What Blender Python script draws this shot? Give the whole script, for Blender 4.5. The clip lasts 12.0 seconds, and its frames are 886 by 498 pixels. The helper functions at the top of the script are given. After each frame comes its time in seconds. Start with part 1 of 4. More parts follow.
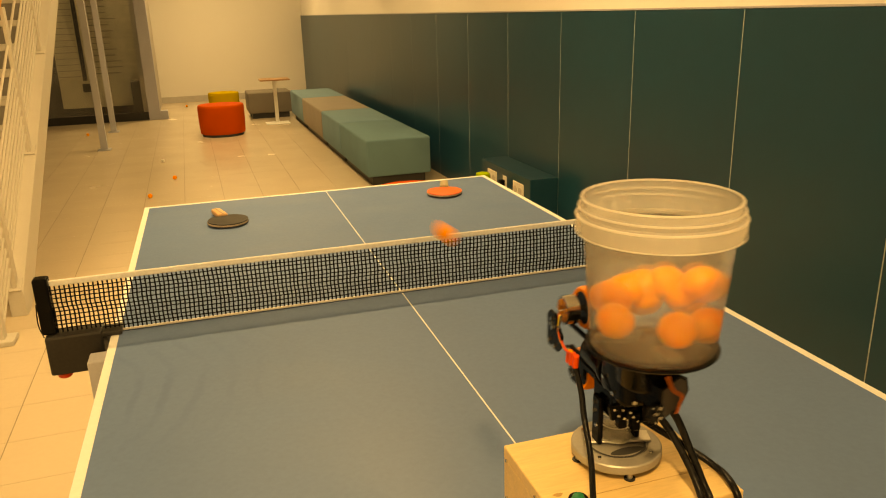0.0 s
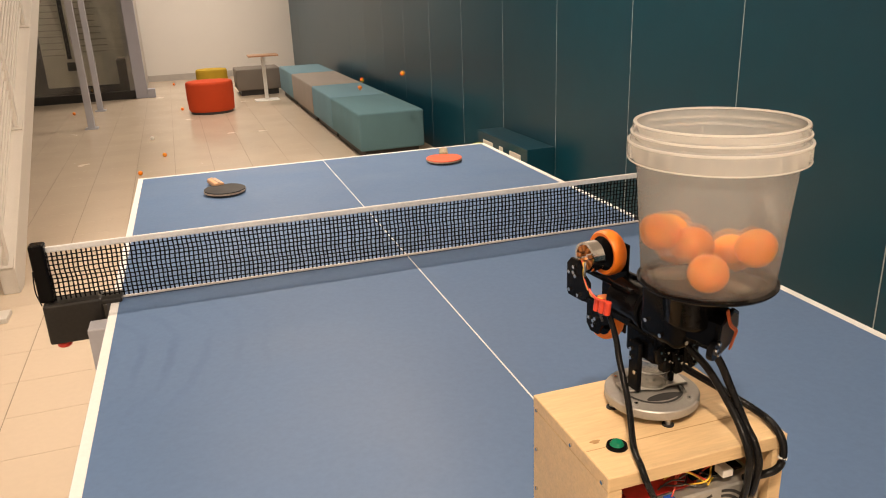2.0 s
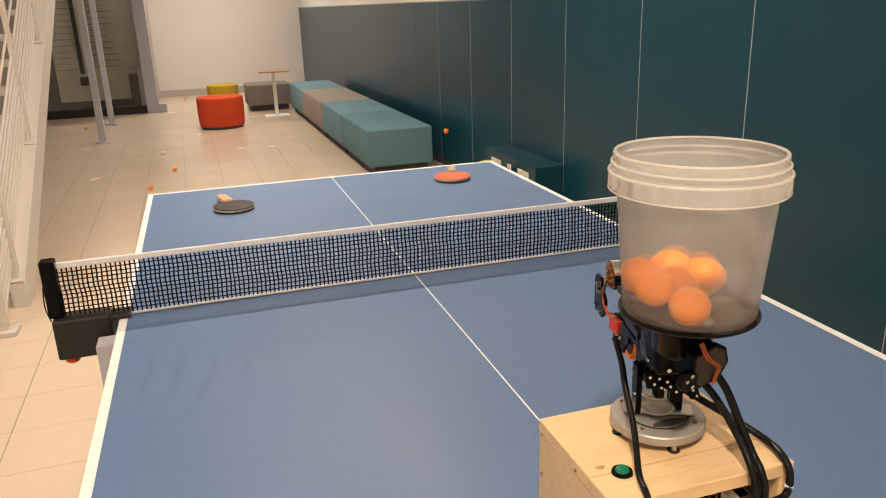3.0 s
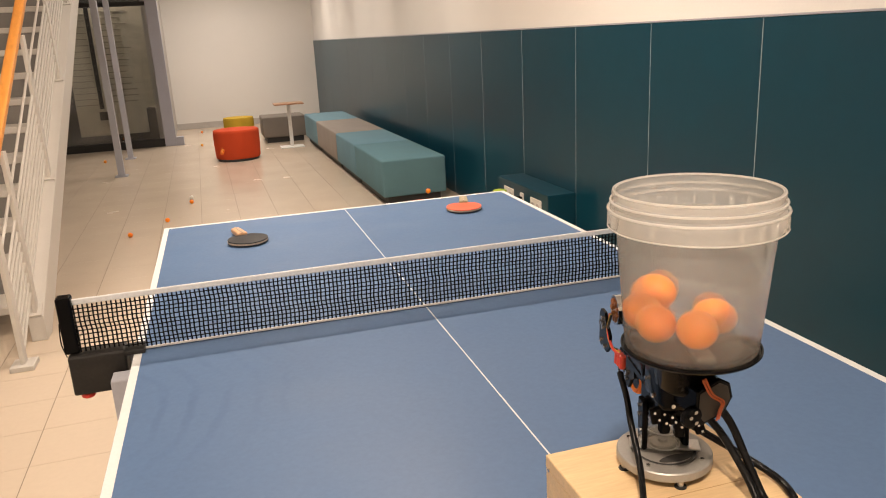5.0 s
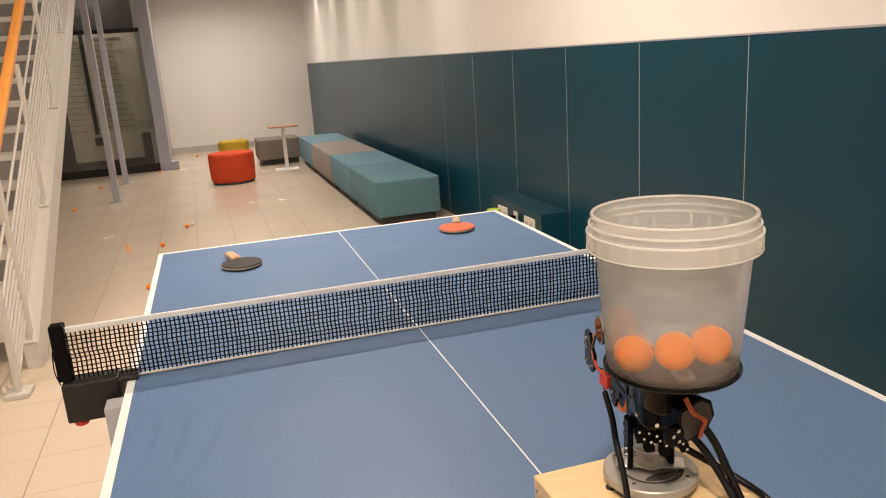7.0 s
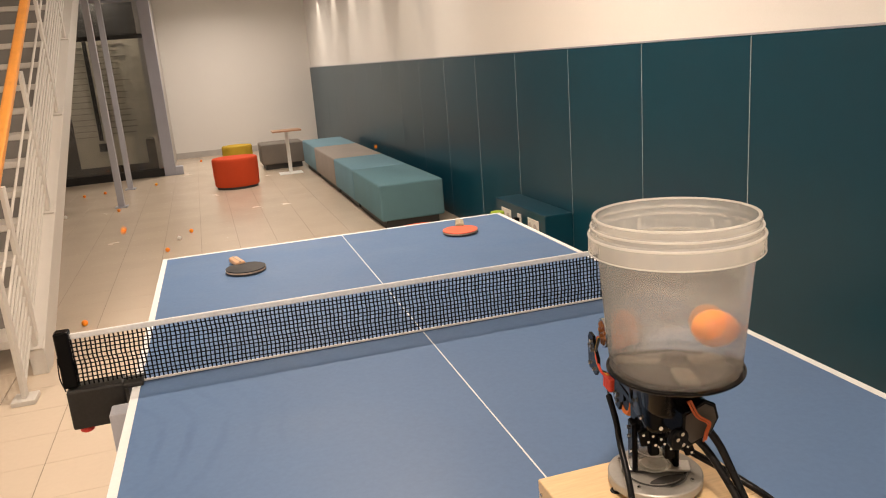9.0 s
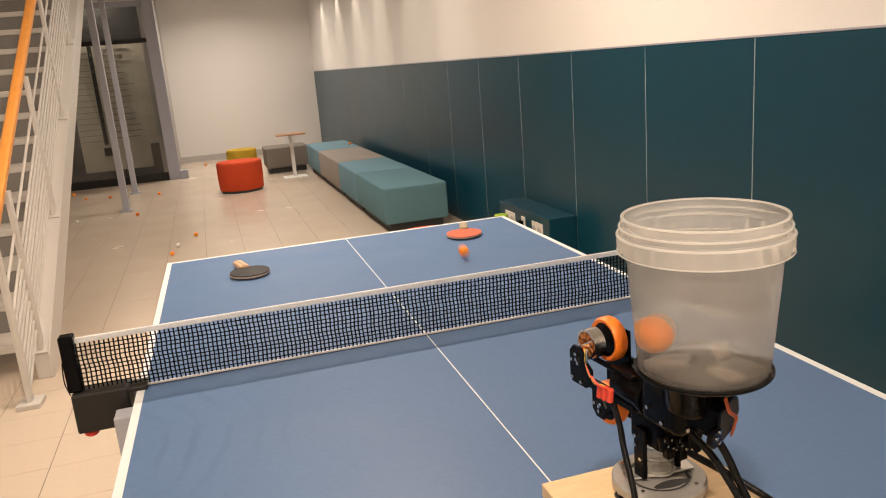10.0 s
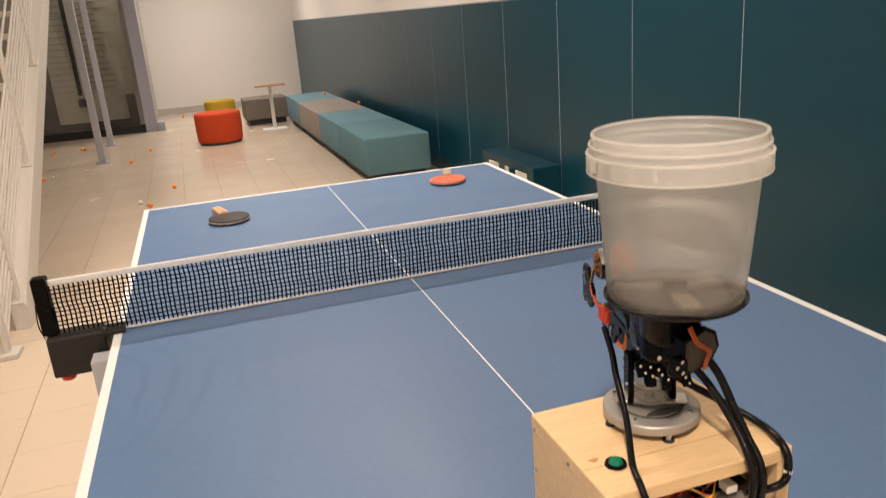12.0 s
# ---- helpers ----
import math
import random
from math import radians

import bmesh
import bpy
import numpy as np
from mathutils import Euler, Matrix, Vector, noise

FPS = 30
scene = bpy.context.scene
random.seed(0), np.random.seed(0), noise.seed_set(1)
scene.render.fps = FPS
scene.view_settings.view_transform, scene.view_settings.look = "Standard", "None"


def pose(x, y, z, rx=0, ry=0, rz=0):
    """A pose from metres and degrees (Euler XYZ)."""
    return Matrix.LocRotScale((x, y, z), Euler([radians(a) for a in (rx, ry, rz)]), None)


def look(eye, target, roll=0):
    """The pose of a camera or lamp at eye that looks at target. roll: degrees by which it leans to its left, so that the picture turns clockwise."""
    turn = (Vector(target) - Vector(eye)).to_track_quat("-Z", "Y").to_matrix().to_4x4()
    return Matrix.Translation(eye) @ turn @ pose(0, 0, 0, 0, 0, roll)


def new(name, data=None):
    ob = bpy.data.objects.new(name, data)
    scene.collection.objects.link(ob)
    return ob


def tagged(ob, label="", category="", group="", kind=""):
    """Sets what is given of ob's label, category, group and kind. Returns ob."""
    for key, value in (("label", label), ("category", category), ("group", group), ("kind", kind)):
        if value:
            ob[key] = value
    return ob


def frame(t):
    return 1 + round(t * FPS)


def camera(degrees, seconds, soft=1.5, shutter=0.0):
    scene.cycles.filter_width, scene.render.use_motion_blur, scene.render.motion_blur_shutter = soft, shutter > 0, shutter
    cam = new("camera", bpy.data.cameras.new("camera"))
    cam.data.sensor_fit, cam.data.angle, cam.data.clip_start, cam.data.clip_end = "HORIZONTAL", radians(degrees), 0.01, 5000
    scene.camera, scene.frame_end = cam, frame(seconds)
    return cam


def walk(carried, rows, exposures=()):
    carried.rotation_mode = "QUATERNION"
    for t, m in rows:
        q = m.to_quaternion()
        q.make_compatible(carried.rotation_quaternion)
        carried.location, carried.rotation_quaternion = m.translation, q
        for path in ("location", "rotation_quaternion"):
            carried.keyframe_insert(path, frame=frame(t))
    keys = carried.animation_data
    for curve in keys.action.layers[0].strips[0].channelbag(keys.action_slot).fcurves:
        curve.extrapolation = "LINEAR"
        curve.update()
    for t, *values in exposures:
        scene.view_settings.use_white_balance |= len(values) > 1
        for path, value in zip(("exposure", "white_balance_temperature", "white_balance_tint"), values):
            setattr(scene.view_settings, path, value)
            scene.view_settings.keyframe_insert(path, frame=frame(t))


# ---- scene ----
cam = camera(61.0, 12.0, soft=1.05, shutter=0.4)
PATH = [
    (0, (-0.467, -1.941, 1.518), (0.09, -0.118, 0.912), -1.7),
    (0.5, (-0.472, -1.947, 1.506), (0.078, -0.131, 0.875), -2.4),
    (1, (-0.504, -1.933, 1.469), (0.035, -0.123, 0.81), -2.9),
    (1.5, (-0.51, -1.913, 1.46), (0.043, -0.109, 0.797), -2.9),
    (2, (-0.502, -1.899, 1.461), (0.072, -0.101, 0.802), -2.3),
    (2.5, (-0.499, -1.899, 1.464), (0.077, -0.097, 0.816), -2.1),
    (3, (-0.501, -1.901, 1.472), (0.059, -0.084, 0.852), -2.0),
    (5, (-0.489, -1.913, 1.487), (0.04, -0.064, 0.938), -3.0),
    (5.5, (-0.484, -1.916, 1.493), (0.044, -0.063, 0.958), -3.1),
    (6, (-0.481, -1.92, 1.492), (0.054, -0.064, 0.971), -3.4),
    (6.5, (-0.483, -1.926, 1.494), (0.059, -0.07, 0.983), -3.6),
    (7, (-0.477, -1.929, 1.496), (0.066, -0.07, 0.995), -3.9),
    (9, (-0.474, -1.929, 1.498), (0.059, -0.065, 1.004), -4.5),
    (9.5, (-0.472, -1.93, 1.499), (0.058, -0.064, 1.01), -4.7),
    (10, (-0.472, -1.929, 1.499), (0.051, -0.061, 1.014), -4.7),
    (10.5, (-0.473, -1.93, 1.503), (0.048, -0.06, 1.025), -4.5),
    (11, (-0.469, -1.924, 1.498), (0.056, -0.054, 1.022), -4.6),
    (11.5, (-0.469, -1.925, 1.496), (0.058, -0.065, 0.986), -4.6),
    (12, (-0.472, -1.898, 1.451), (0.078, -0.072, 0.85), -4.5),
]
TINTS = [(0.0, -0.2, 90000, 6), (0.3, -0.13, 34000, 14), (0.6, -0.05, 15000, 18), (1.0, -0.02, 7500, 14), (1.4, 0.02, 6900, 12), (5.0, 0.02, 6500, 12), (7.0, 0.02, 6400, 11), (9.5, 0.0, 6550, 12), (12.0, 0.0, 6400, 12)]
walk(cam, [(t, look(eye, target, roll)) for t, eye, target, roll in PATH], TINTS)

# The hall stands a little askew to the table.
SITE = pose(0, 0, 0, 0, 0, 0.9)
WALL = pose(0, 0, 0, 0, 0, 1.2)

# ---- light ----
WARM = (1.0, 0.81, 0.63)
NEUTRAL = (1.0, 0.86, 0.73)
scene.view_settings.exposure = 0.0
world = bpy.data.worlds.new("world")
scene.world = world
world.use_nodes = True
world.node_tree.nodes["Background"].inputs[0].default_value = (0.6, 0.5, 0.4, 1)
world.node_tree.nodes["Background"].inputs[1].default_value = 0.05


def area_lamp(x, y, z, sx, sy, watts, colour=WARM, spread=180):
    d = bpy.data.lights.new("ceiling_lamp", "AREA")
    d.shape, d.size, d.size_y, d.energy, d.color = "RECTANGLE", sx, sy, watts, colour
    d.spread = radians(spread)
    ob = new("ceiling_lamp", d)
    ob.matrix_basis = SITE @ pose(x, y, z)
    return ob


LAMPS = [(-0.85, -2.5, 92), (0.1, 1.5, 93), (0.1, 4.9, 30), (0.0, 8.2, 38), (0.0, 11.3, 50)]
for lx, ly, watts in LAMPS:
    area_lamp(lx, ly, 3.12, 0.14 if ly < 2 else 0.6, 0.14 if ly < 2 else 0.6, watts, WARM if ly < 2 else NEUTRAL, 180 if ly < 2 else 150)
# Stairwell lamp added out of view to brighten stairs and near floor.
area_lamp(-2.3, 0.6, 4.9, 1.0, 0.6, 74)
# Lamp added in the lobby to light the panel behind the glass.
area_lamp(-1.95, 11.3, 3.05, 0.4, 0.3, 13)
SPOTS = [11.6, 10.15, 8.8, 7.4, 6.0, 4.7]
for sy in SPOTS:
    d = bpy.data.lights.new("wall_spot_lamp", "SPOT")
    d.energy, d.spot_size, d.spot_blend, d.color, d.shadow_soft_size = 22, radians(46), 0.45, (1.0, 0.86, 0.68), 0.02
    new("wall_spot_lamp", d).matrix_basis = WALL @ look((1.49, sy, 2.93), (1.69, sy, 2.2))


# ---- materials ----
def material(name, colour, rough=0.5, metal=0.0, joined=False, vary=0.12, scale=8.0, fine=120.0, bump=0.1, spec=0.5, coat=0.0, random_value=0.0, stretch=(1, 1, 1), wear=0.07):
    """Base colour with broad and fine variation, roughness variation and a fine relief."""
    m = bpy.data.materials.new(name)
    m.use_nodes = True
    t = m.node_tree
    b = t.nodes["Principled BSDF"]
    b.inputs["Metallic"].default_value = metal
    b.inputs["Specular IOR Level"].default_value = spec
    b.inputs["Coat Weight"].default_value = coat
    co = t.nodes.new("ShaderNodeTexCoord")
    mp = t.nodes.new("ShaderNodeMapping")
    mp.inputs["Scale"].default_value = stretch
    if joined:
        t.links.new(t.nodes.new("ShaderNodeNewGeometry").outputs["Position"], mp.inputs[0])
    else:
        t.links.new(co.outputs["Object"], mp.inputs[0])
    n1, n2 = t.nodes.new("ShaderNodeTexNoise"), t.nodes.new("ShaderNodeTexNoise")
    n1.inputs["Scale"].default_value, n1.inputs["Detail"].default_value = scale, 4
    n2.inputs["Scale"].default_value, n2.inputs["Detail"].default_value = fine, 3
    t.links.new(mp.outputs[0], n1.inputs["Vector"])
    t.links.new(mp.outputs[0], n2.inputs["Vector"])
    add = t.nodes.new("ShaderNodeMath")
    add.operation = "ADD"
    t.links.new(n1.outputs["Fac"], add.inputs[0])
    t.links.new(n2.outputs["Fac"], add.inputs[1])
    value = add.outputs[0]
    if random_value:
        info = t.nodes.new("ShaderNodeObjectInfo")
        ma = t.nodes.new("ShaderNodeMath")
        ma.operation = "MULTIPLY_ADD"
        ma.inputs[1].default_value = random_value
        t.links.new(info.outputs["Random"], ma.inputs[0])
        t.links.new(value, ma.inputs[2])
        value = ma.outputs[0]
    ramp = t.nodes.new("ShaderNodeMapRange")
    ramp.inputs["From Min"].default_value, ramp.inputs["From Max"].default_value = 0.6, 1.4 + random_value
    ramp.inputs["To Min"].default_value, ramp.inputs["To Max"].default_value = 1 - vary, 1 + vary
    t.links.new(value, ramp.inputs["Value"])
    mul = t.nodes.new("ShaderNodeVectorMath")
    mul.operation = "SCALE"
    mul.inputs[0].default_value = colour
    t.links.new(ramp.outputs[0], mul.inputs["Scale"])
    t.links.new(mul.outputs[0], b.inputs["Base Color"])
    rr = t.nodes.new("ShaderNodeMapRange")
    rr.inputs["From Min"].default_value, rr.inputs["From Max"].default_value = 0.3, 0.7
    rr.inputs["To Min"].default_value, rr.inputs["To Max"].default_value = max(rough - wear, 0.02), min(rough + wear, 1)
    t.links.new(n1.outputs["Fac"], rr.inputs["Value"])
    t.links.new(rr.outputs[0], b.inputs["Roughness"])
    if bump:
        bp = t.nodes.new("ShaderNodeBump")
        bp.inputs["Strength"].default_value, bp.inputs["Distance"].default_value = bump, 0.002
        t.links.new(n2.outputs["Fac"], bp.inputs["Height"])
        t.links.new(bp.outputs[0], b.inputs["Normal"])
    return m


def frosted(name, colour, clear, rough=0.25, haze=0.3, blur=0.25):
    """Thin milky plastic: part of the light goes straight through, part is scattered."""
    m = bpy.data.materials.new(name)
    m.use_nodes = True
    t = m.node_tree
    b = t.nodes["Principled BSDF"]
    b.inputs["Base Color"].default_value = (*colour, 1)
    b.inputs["Roughness"].default_value = rough
    tr = t.nodes.new("ShaderNodeBsdfTransparent")
    tr.inputs[0].default_value = (0.97, 0.96, 0.94, 1)
    tl = t.nodes.new("ShaderNodeBsdfTranslucent")
    tl.inputs[0].default_value = (*colour, 1)
    mix, mix2 = t.nodes.new("ShaderNodeMixShader"), t.nodes.new("ShaderNodeMixShader")
    mix.inputs[0].default_value = 0.5
    t.links.new(b.outputs[0], mix.inputs[1])
    t.links.new(tl.outputs[0], mix.inputs[2])
    n = t.nodes.new("ShaderNodeTexNoise")
    n.inputs["Scale"].default_value, n.inputs["Detail"].default_value = 14, 3
    co = t.nodes.new("ShaderNodeTexCoord")
    t.links.new(co.outputs["Object"], n.inputs["Vector"])
    mr = t.nodes.new("ShaderNodeMapRange")
    mr.inputs["To Min"].default_value, mr.inputs["To Max"].default_value = clear + 0.06, clear - 0.06
    t.links.new(n.outputs["Fac"], mr.inputs["Value"])
    t.links.new(mr.outputs[0], mix2.inputs[0])
    t.links.new(mix.outputs[0], mix2.inputs[1])
    rf = t.nodes.new("ShaderNodeBsdfRefraction")
    rf.inputs["Color"].default_value = (0.97, 0.96, 0.94, 1)
    rf.inputs["Roughness"].default_value, rf.inputs["IOR"].default_value = haze, 1.1
    through_mix = t.nodes.new("ShaderNodeMixShader")
    through_mix.inputs[0].default_value = blur
    t.links.new(tr.outputs[0], through_mix.inputs[1])
    t.links.new(rf.outputs[0], through_mix.inputs[2])
    t.links.new(through_mix.outputs[0], mix2.inputs[2])
    t.links.new(mix2.outputs[0], t.nodes["Material Output"].inputs[0])
    return m


def glass(name, colour=(0.9, 0.93, 0.92)):
    m = bpy.data.materials.new(name)
    m.use_nodes = True
    b = m.node_tree.nodes["Principled BSDF"]
    b.inputs["Base Color"].default_value = (*colour, 1)
    b.inputs["Roughness"].default_value = 0.02
    b.inputs["Transmission Weight"].default_value = 1
    b.inputs["IOR"].default_value = 1.5
    return m


def glowing(name, colour, strength):
    m = bpy.data.materials.new(name)
    m.use_nodes = True
    b = m.node_tree.nodes["Principled BSDF"]
    b.inputs["Emission Color"].default_value = (*colour, 1)
    b.inputs["Emission Strength"].default_value = strength
    return m


TILE = material("floor_tile", (0.60, 0.51, 0.41), 0.25, joined=True, wear=0.025, vary=0.04, scale=2.3, fine=40, bump=0.0, random_value=0.3)
GROUT = material("grout", (0.26, 0.215, 0.17), 0.9)
PLASTER = material("white_plaster", (0.73, 0.715, 0.69), 0.85, vary=0.03, scale=1.5, fine=180, bump=0.15)
TEAL_PANEL = material("teal_panel", (0.003, 0.043, 0.071), 0.31, vary=0.07, scale=0.5, fine=9, bump=0, spec=0.4, wear=0.0)
STRIP = material("white_strip", (0.7, 0.7, 0.68), 0.5)
JOINT = material("pale_joint_strip", (0.38, 0.43, 0.46), 0.5)
# Plaster colour lowered to put shade on the return wall.
SHADED_PLASTER = material("shaded_plaster", (0.48, 0.46, 0.44), 0.85, vary=0.04, bump=0.15)
GREY_REFLECTION = material("grey_stair_reflection", (0.30, 0.28, 0.24), 0.7)
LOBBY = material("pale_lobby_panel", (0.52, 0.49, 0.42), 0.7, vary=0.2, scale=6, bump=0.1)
GREY_TRIM = material("grey_trim", (0.47, 0.445, 0.42), 0.6)
TABLE_BLUE = material("table_blue", (0.089, 0.158, 0.295), 0.5, vary=0.08, scale=3, fine=90, bump=0.05, spec=0.22)


def smear(mat, centre, ring_centre, reach):
    """Wiped, darker arcs in the dust of the table."""
    t = mat.node_tree
    b = t.nodes["Principled BSDF"]
    base = b.inputs["Base Color"].links[0].from_socket
    geo = t.nodes.new("ShaderNodeTexCoord")

    def math_node(op, *values):
        n = t.nodes.new("ShaderNodeMath")
        n.operation, n.use_clamp = op, op == "MULTIPLY"
        for k, v in enumerate(values):
            if isinstance(v, (int, float)):
                n.inputs[k].default_value = v
            else:
                t.links.new(v, n.inputs[k])
        return n.outputs[0]

    def distance(p):
        n = t.nodes.new("ShaderNodeVectorMath")
        n.operation = "DISTANCE"
        t.links.new(geo.outputs["Object"], n.inputs[0])
        n.inputs[1].default_value = p
        return n.outputs["Value"]
    near = math_node("SUBTRACT", 1.0, math_node("DIVIDE", distance(centre), reach))
    noise_node = t.nodes.new("ShaderNodeTexNoise")
    noise_node.inputs["Scale"].default_value, noise_node.inputs["Detail"].default_value = 4.5, 3
    t.links.new(geo.outputs["Object"], noise_node.inputs["Vector"])
    wob = math_node("MULTIPLY_ADD", noise_node.outputs["Fac"], 0.11, distance(ring_centre))
    rings = math_node("SINE", math_node("MULTIPLY_ADD", wob, 96.0, 0.6))
    lines = math_node("MULTIPLY", math_node("SUBTRACT", rings, 0.35), math_node("SUBTRACT", noise_node.outputs["Fac"], 0.36))
    amount = math_node("MULTIPLY", math_node("MULTIPLY", lines, near), 3.0)
    mix = t.nodes.new("ShaderNodeMixRGB")
    t.links.new(amount, mix.inputs[0])
    t.links.new(base, mix.inputs[1])
    mix.inputs[2].default_value = (0.045, 0.09, 0.20, 1)
    t.links.new(mix.outputs[0], b.inputs["Base Color"])


smear(TABLE_BLUE, (-0.66, -0.31, 0.76), (-1.02, -0.37, 0.76), 0.34)
TABLE_WHITE = material("table_line_white", (0.68, 0.70, 0.72), 0.5, vary=0.05)
STEEL_GREY = material("painted_grey_steel", (0.39, 0.40, 0.45), 0.45, vary=0.05)
BLACK_STEEL = material("black_coated_steel", (0.017, 0.016, 0.0155), 0.45, vary=0.3, spec=0.3)
NET_BLACK = material("black_netting", (0.004, 0.005, 0.006), 0.8, spec=0.1)
TAPE = material("white_net_tape", (0.68, 0.70, 0.72), 0.8, bump=0.3)
TAPE_GREY = material("grey_net_hem", (0.58, 0.58, 0.57), 0.8, bump=0.3)
RED_PLASTIC = material("red_plastic", (0.55, 0.03, 0.02), 0.4)
PINE = material("pine_board", (0.65, 0.465, 0.26), 0.45, vary=0.14, scale=7, fine=34, bump=0.12, stretch=(1, 9, 9))
PINE_END = material("pine_end_grain", (0.40, 0.235, 0.10), 0.6, vary=0.16, scale=30, fine=200)
BLACK_PRINT = material("black_printed_plastic", (0.004, 0.004, 0.0045), 0.2, vary=0.25, fine=300, bump=0.05, spec=0.075)
ALU = material("brushed_aluminium", (0.62, 0.61, 0.59), 0.38, metal=0.85, vary=0.1, fine=250)
MATT_ALU = material("bead_blasted_aluminium", (0.36, 0.35, 0.33), 0.45, metal=0.5, vary=0.08, fine=300)
CHROME = material("polished_steel", (0.7, 0.69, 0.67), 0.2, metal=1.0, vary=0.1)
COPPER = material("copper_winding", (0.42, 0.16, 0.05), 0.4, metal=0.6, vary=0.3, fine=400)
ORANGE_TYRE = material("orange_rubber", (0.85, 0.20, 0.012), 0.55, vary=0.08)
BALL = material("orange_celluloid", (1.0, 0.30, 0.012), 0.45, vary=0.03, bump=0.02)
BALL_WHITE = material("white_celluloid", (0.78, 0.76, 0.72), 0.4, vary=0.04)
BALL.node_tree.nodes["Principled BSDF"].inputs["Subsurface Weight"].default_value = 0.6
BALL.node_tree.nodes["Principled BSDF"].inputs["Subsurface Scale"].default_value = 0.015
RUBBER_RED = material("red_paddle_rubber", (0.72, 0.12, 0.06), 0.5, vary=0.08)
RUBBER_BLACK = material("black_paddle_rubber", (0.022, 0.022, 0.025), 0.55, vary=0.2, spec=0.3)
SPONGE = material("paddle_edge", (0.45, 0.36, 0.28), 0.8, vary=0.3, fine=300)
PADDLE_WOOD = material("paddle_handle_wood", (0.55, 0.33, 0.19), 0.5, stretch=(1, 8, 8))
CREAM_WOOD = material("cream_handle_wood", (0.30, 0.26, 0.17), 0.5, vary=0.3, scale=40, stretch=(1, 8, 8))
AGITATOR = material("dark_grey_printed_plastic", (0.05, 0.045, 0.04), 0.5, vary=0.25, fine=300)
LOBE = material("pale_printed_plastic", (0.20, 0.18, 0.155), 0.5, vary=0.15)
CABLE = material("black_cable_sleeve", (0.006, 0.006, 0.0065), 0.24, vary=0.3, fine=500, bump=0.25, spec=0.17)
WIRE_RED = material("red_wire", (0.65, 0.06, 0.03), 0.4)
WIRE_ORANGE = material("orange_wire", (0.42, 0.08, 0.015), 0.45)
DARK_COVER = material("dark_brown_cover", (0.035, 0.028, 0.022), 0.55, vary=0.2)
WIRE_YELLOW = material("yellow_wire", (0.75, 0.5, 0.06), 0.4)
WIRE_BLACK = material("black_wire", (0.02, 0.02, 0.02), 0.4)
PCB = material("red_circuit_board", (0.42, 0.02, 0.015), 0.35, vary=0.25, fine=200)
BLUE_PLASTIC = material("blue_connector", (0.02, 0.09, 0.45), 0.4)
SWITCH_GREEN = material("green_switch", (0.0, 0.16, 0.085), 0.25)
PSU = material("zinc_casing", (0.50, 0.49, 0.46), 0.4, metal=0.7, vary=0.1)
TEAL_FABRIC = material("teal_fabric", (0.115, 0.228, 0.275), 0.9, vary=0.12, scale=4, fine=260, bump=0.5, spec=0.2)
TEAL_WORN = material("faded_teal_fabric", (0.15, 0.275, 0.345), 0.9, vary=0.12, scale=4, fine=260, bump=0.5, spec=0.2)
TEAL_LIGHT = material("pale_teal_fabric", (0.175, 0.30, 0.37), 0.9, vary=0.12, scale=4, fine=260, bump=0.5, spec=0.2)
GREY_FABRIC = material("grey_fabric", (0.30, 0.27, 0.245), 0.9, vary=0.12, scale=4, fine=260, bump=0.5, spec=0.2)
DARK_FABRIC = material("dark_grey_fabric", (0.20, 0.18, 0.16), 0.9, vary=0.12, scale=4, fine=260, bump=0.5, spec=0.2)
RED_FABRIC = material("orange_red_fabric", (0.60, 0.075, 0.025), 0.9, vary=0.1, scale=4, fine=260, bump=0.5, spec=0.2)
YELLOW_FABRIC = material("mustard_fabric", (0.50, 0.34, 0.035), 0.9, vary=0.1, scale=4, fine=260, bump=0.5, spec=0.2)
LIME_FABRIC = material("lime_fabric", (0.36, 0.52, 0.06), 0.9, vary=0.1, scale=4, fine=260, bump=0.5, spec=0.2)
STAIR_WHITE = material("painted_stair_steel", (0.55, 0.53, 0.50), 0.5, vary=0.05)
TREAD = material("stair_tread_stone", (0.55, 0.52, 0.48), 0.5, vary=0.08, scale=12)
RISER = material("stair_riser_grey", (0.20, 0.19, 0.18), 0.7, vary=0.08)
HANDRAIL = material("varnished_orange_wood", (0.72, 0.30, 0.06), 0.35, vary=0.15, scale=5, fine=60, stretch=(6, 1, 6))
FRAME_GREY = material("grey_door_frame", (0.34, 0.35, 0.41), 0.45, vary=0.05)
DARK = material("dark_recess", (0.03, 0.03, 0.03), 0.6)
TABLE_WOOD = material("brown_laminate", (0.40, 0.22, 0.12), 0.4, stretch=(1, 8, 8))
FROST = frosted("frosted_bucket_plastic", (0.97, 0.96, 0.95), 0.81, 0.45, 0.24, 0.72)
FROST_INNER = frosted("clear_inner_plastic", (0.97, 0.97, 0.955), 0.98, 0.6, 0.05, 0.0)
FROST_RIM = frosted("frosted_rim_plastic", (0.96, 0.96, 0.95), 0.72, 0.2, 0.2)
FROST_RIB = frosted("milky_rib_plastic", (0.95, 0.95, 0.93), 0.62, 0.4, 0.1)
# Milkier plastic that paints highlights along the rim and cup edges.
FROST_EDGE_GLINT = frosted("milky_highlight_plastic", (0.96, 0.96, 0.95), 0.6, 0.12)
CLEAR_CUP = frosted("clear_acrylic", (0.85, 0.85, 0.84), 0.9, 0.08, 0.02)
GLASS = glass("door_glass")
SOCKET = material("white_socket_plastic", (0.7, 0.68, 0.63), 0.4)
LIGHT_PANEL = glowing("lamp_diffuser", (1.0, 0.88, 0.7), 6.0)


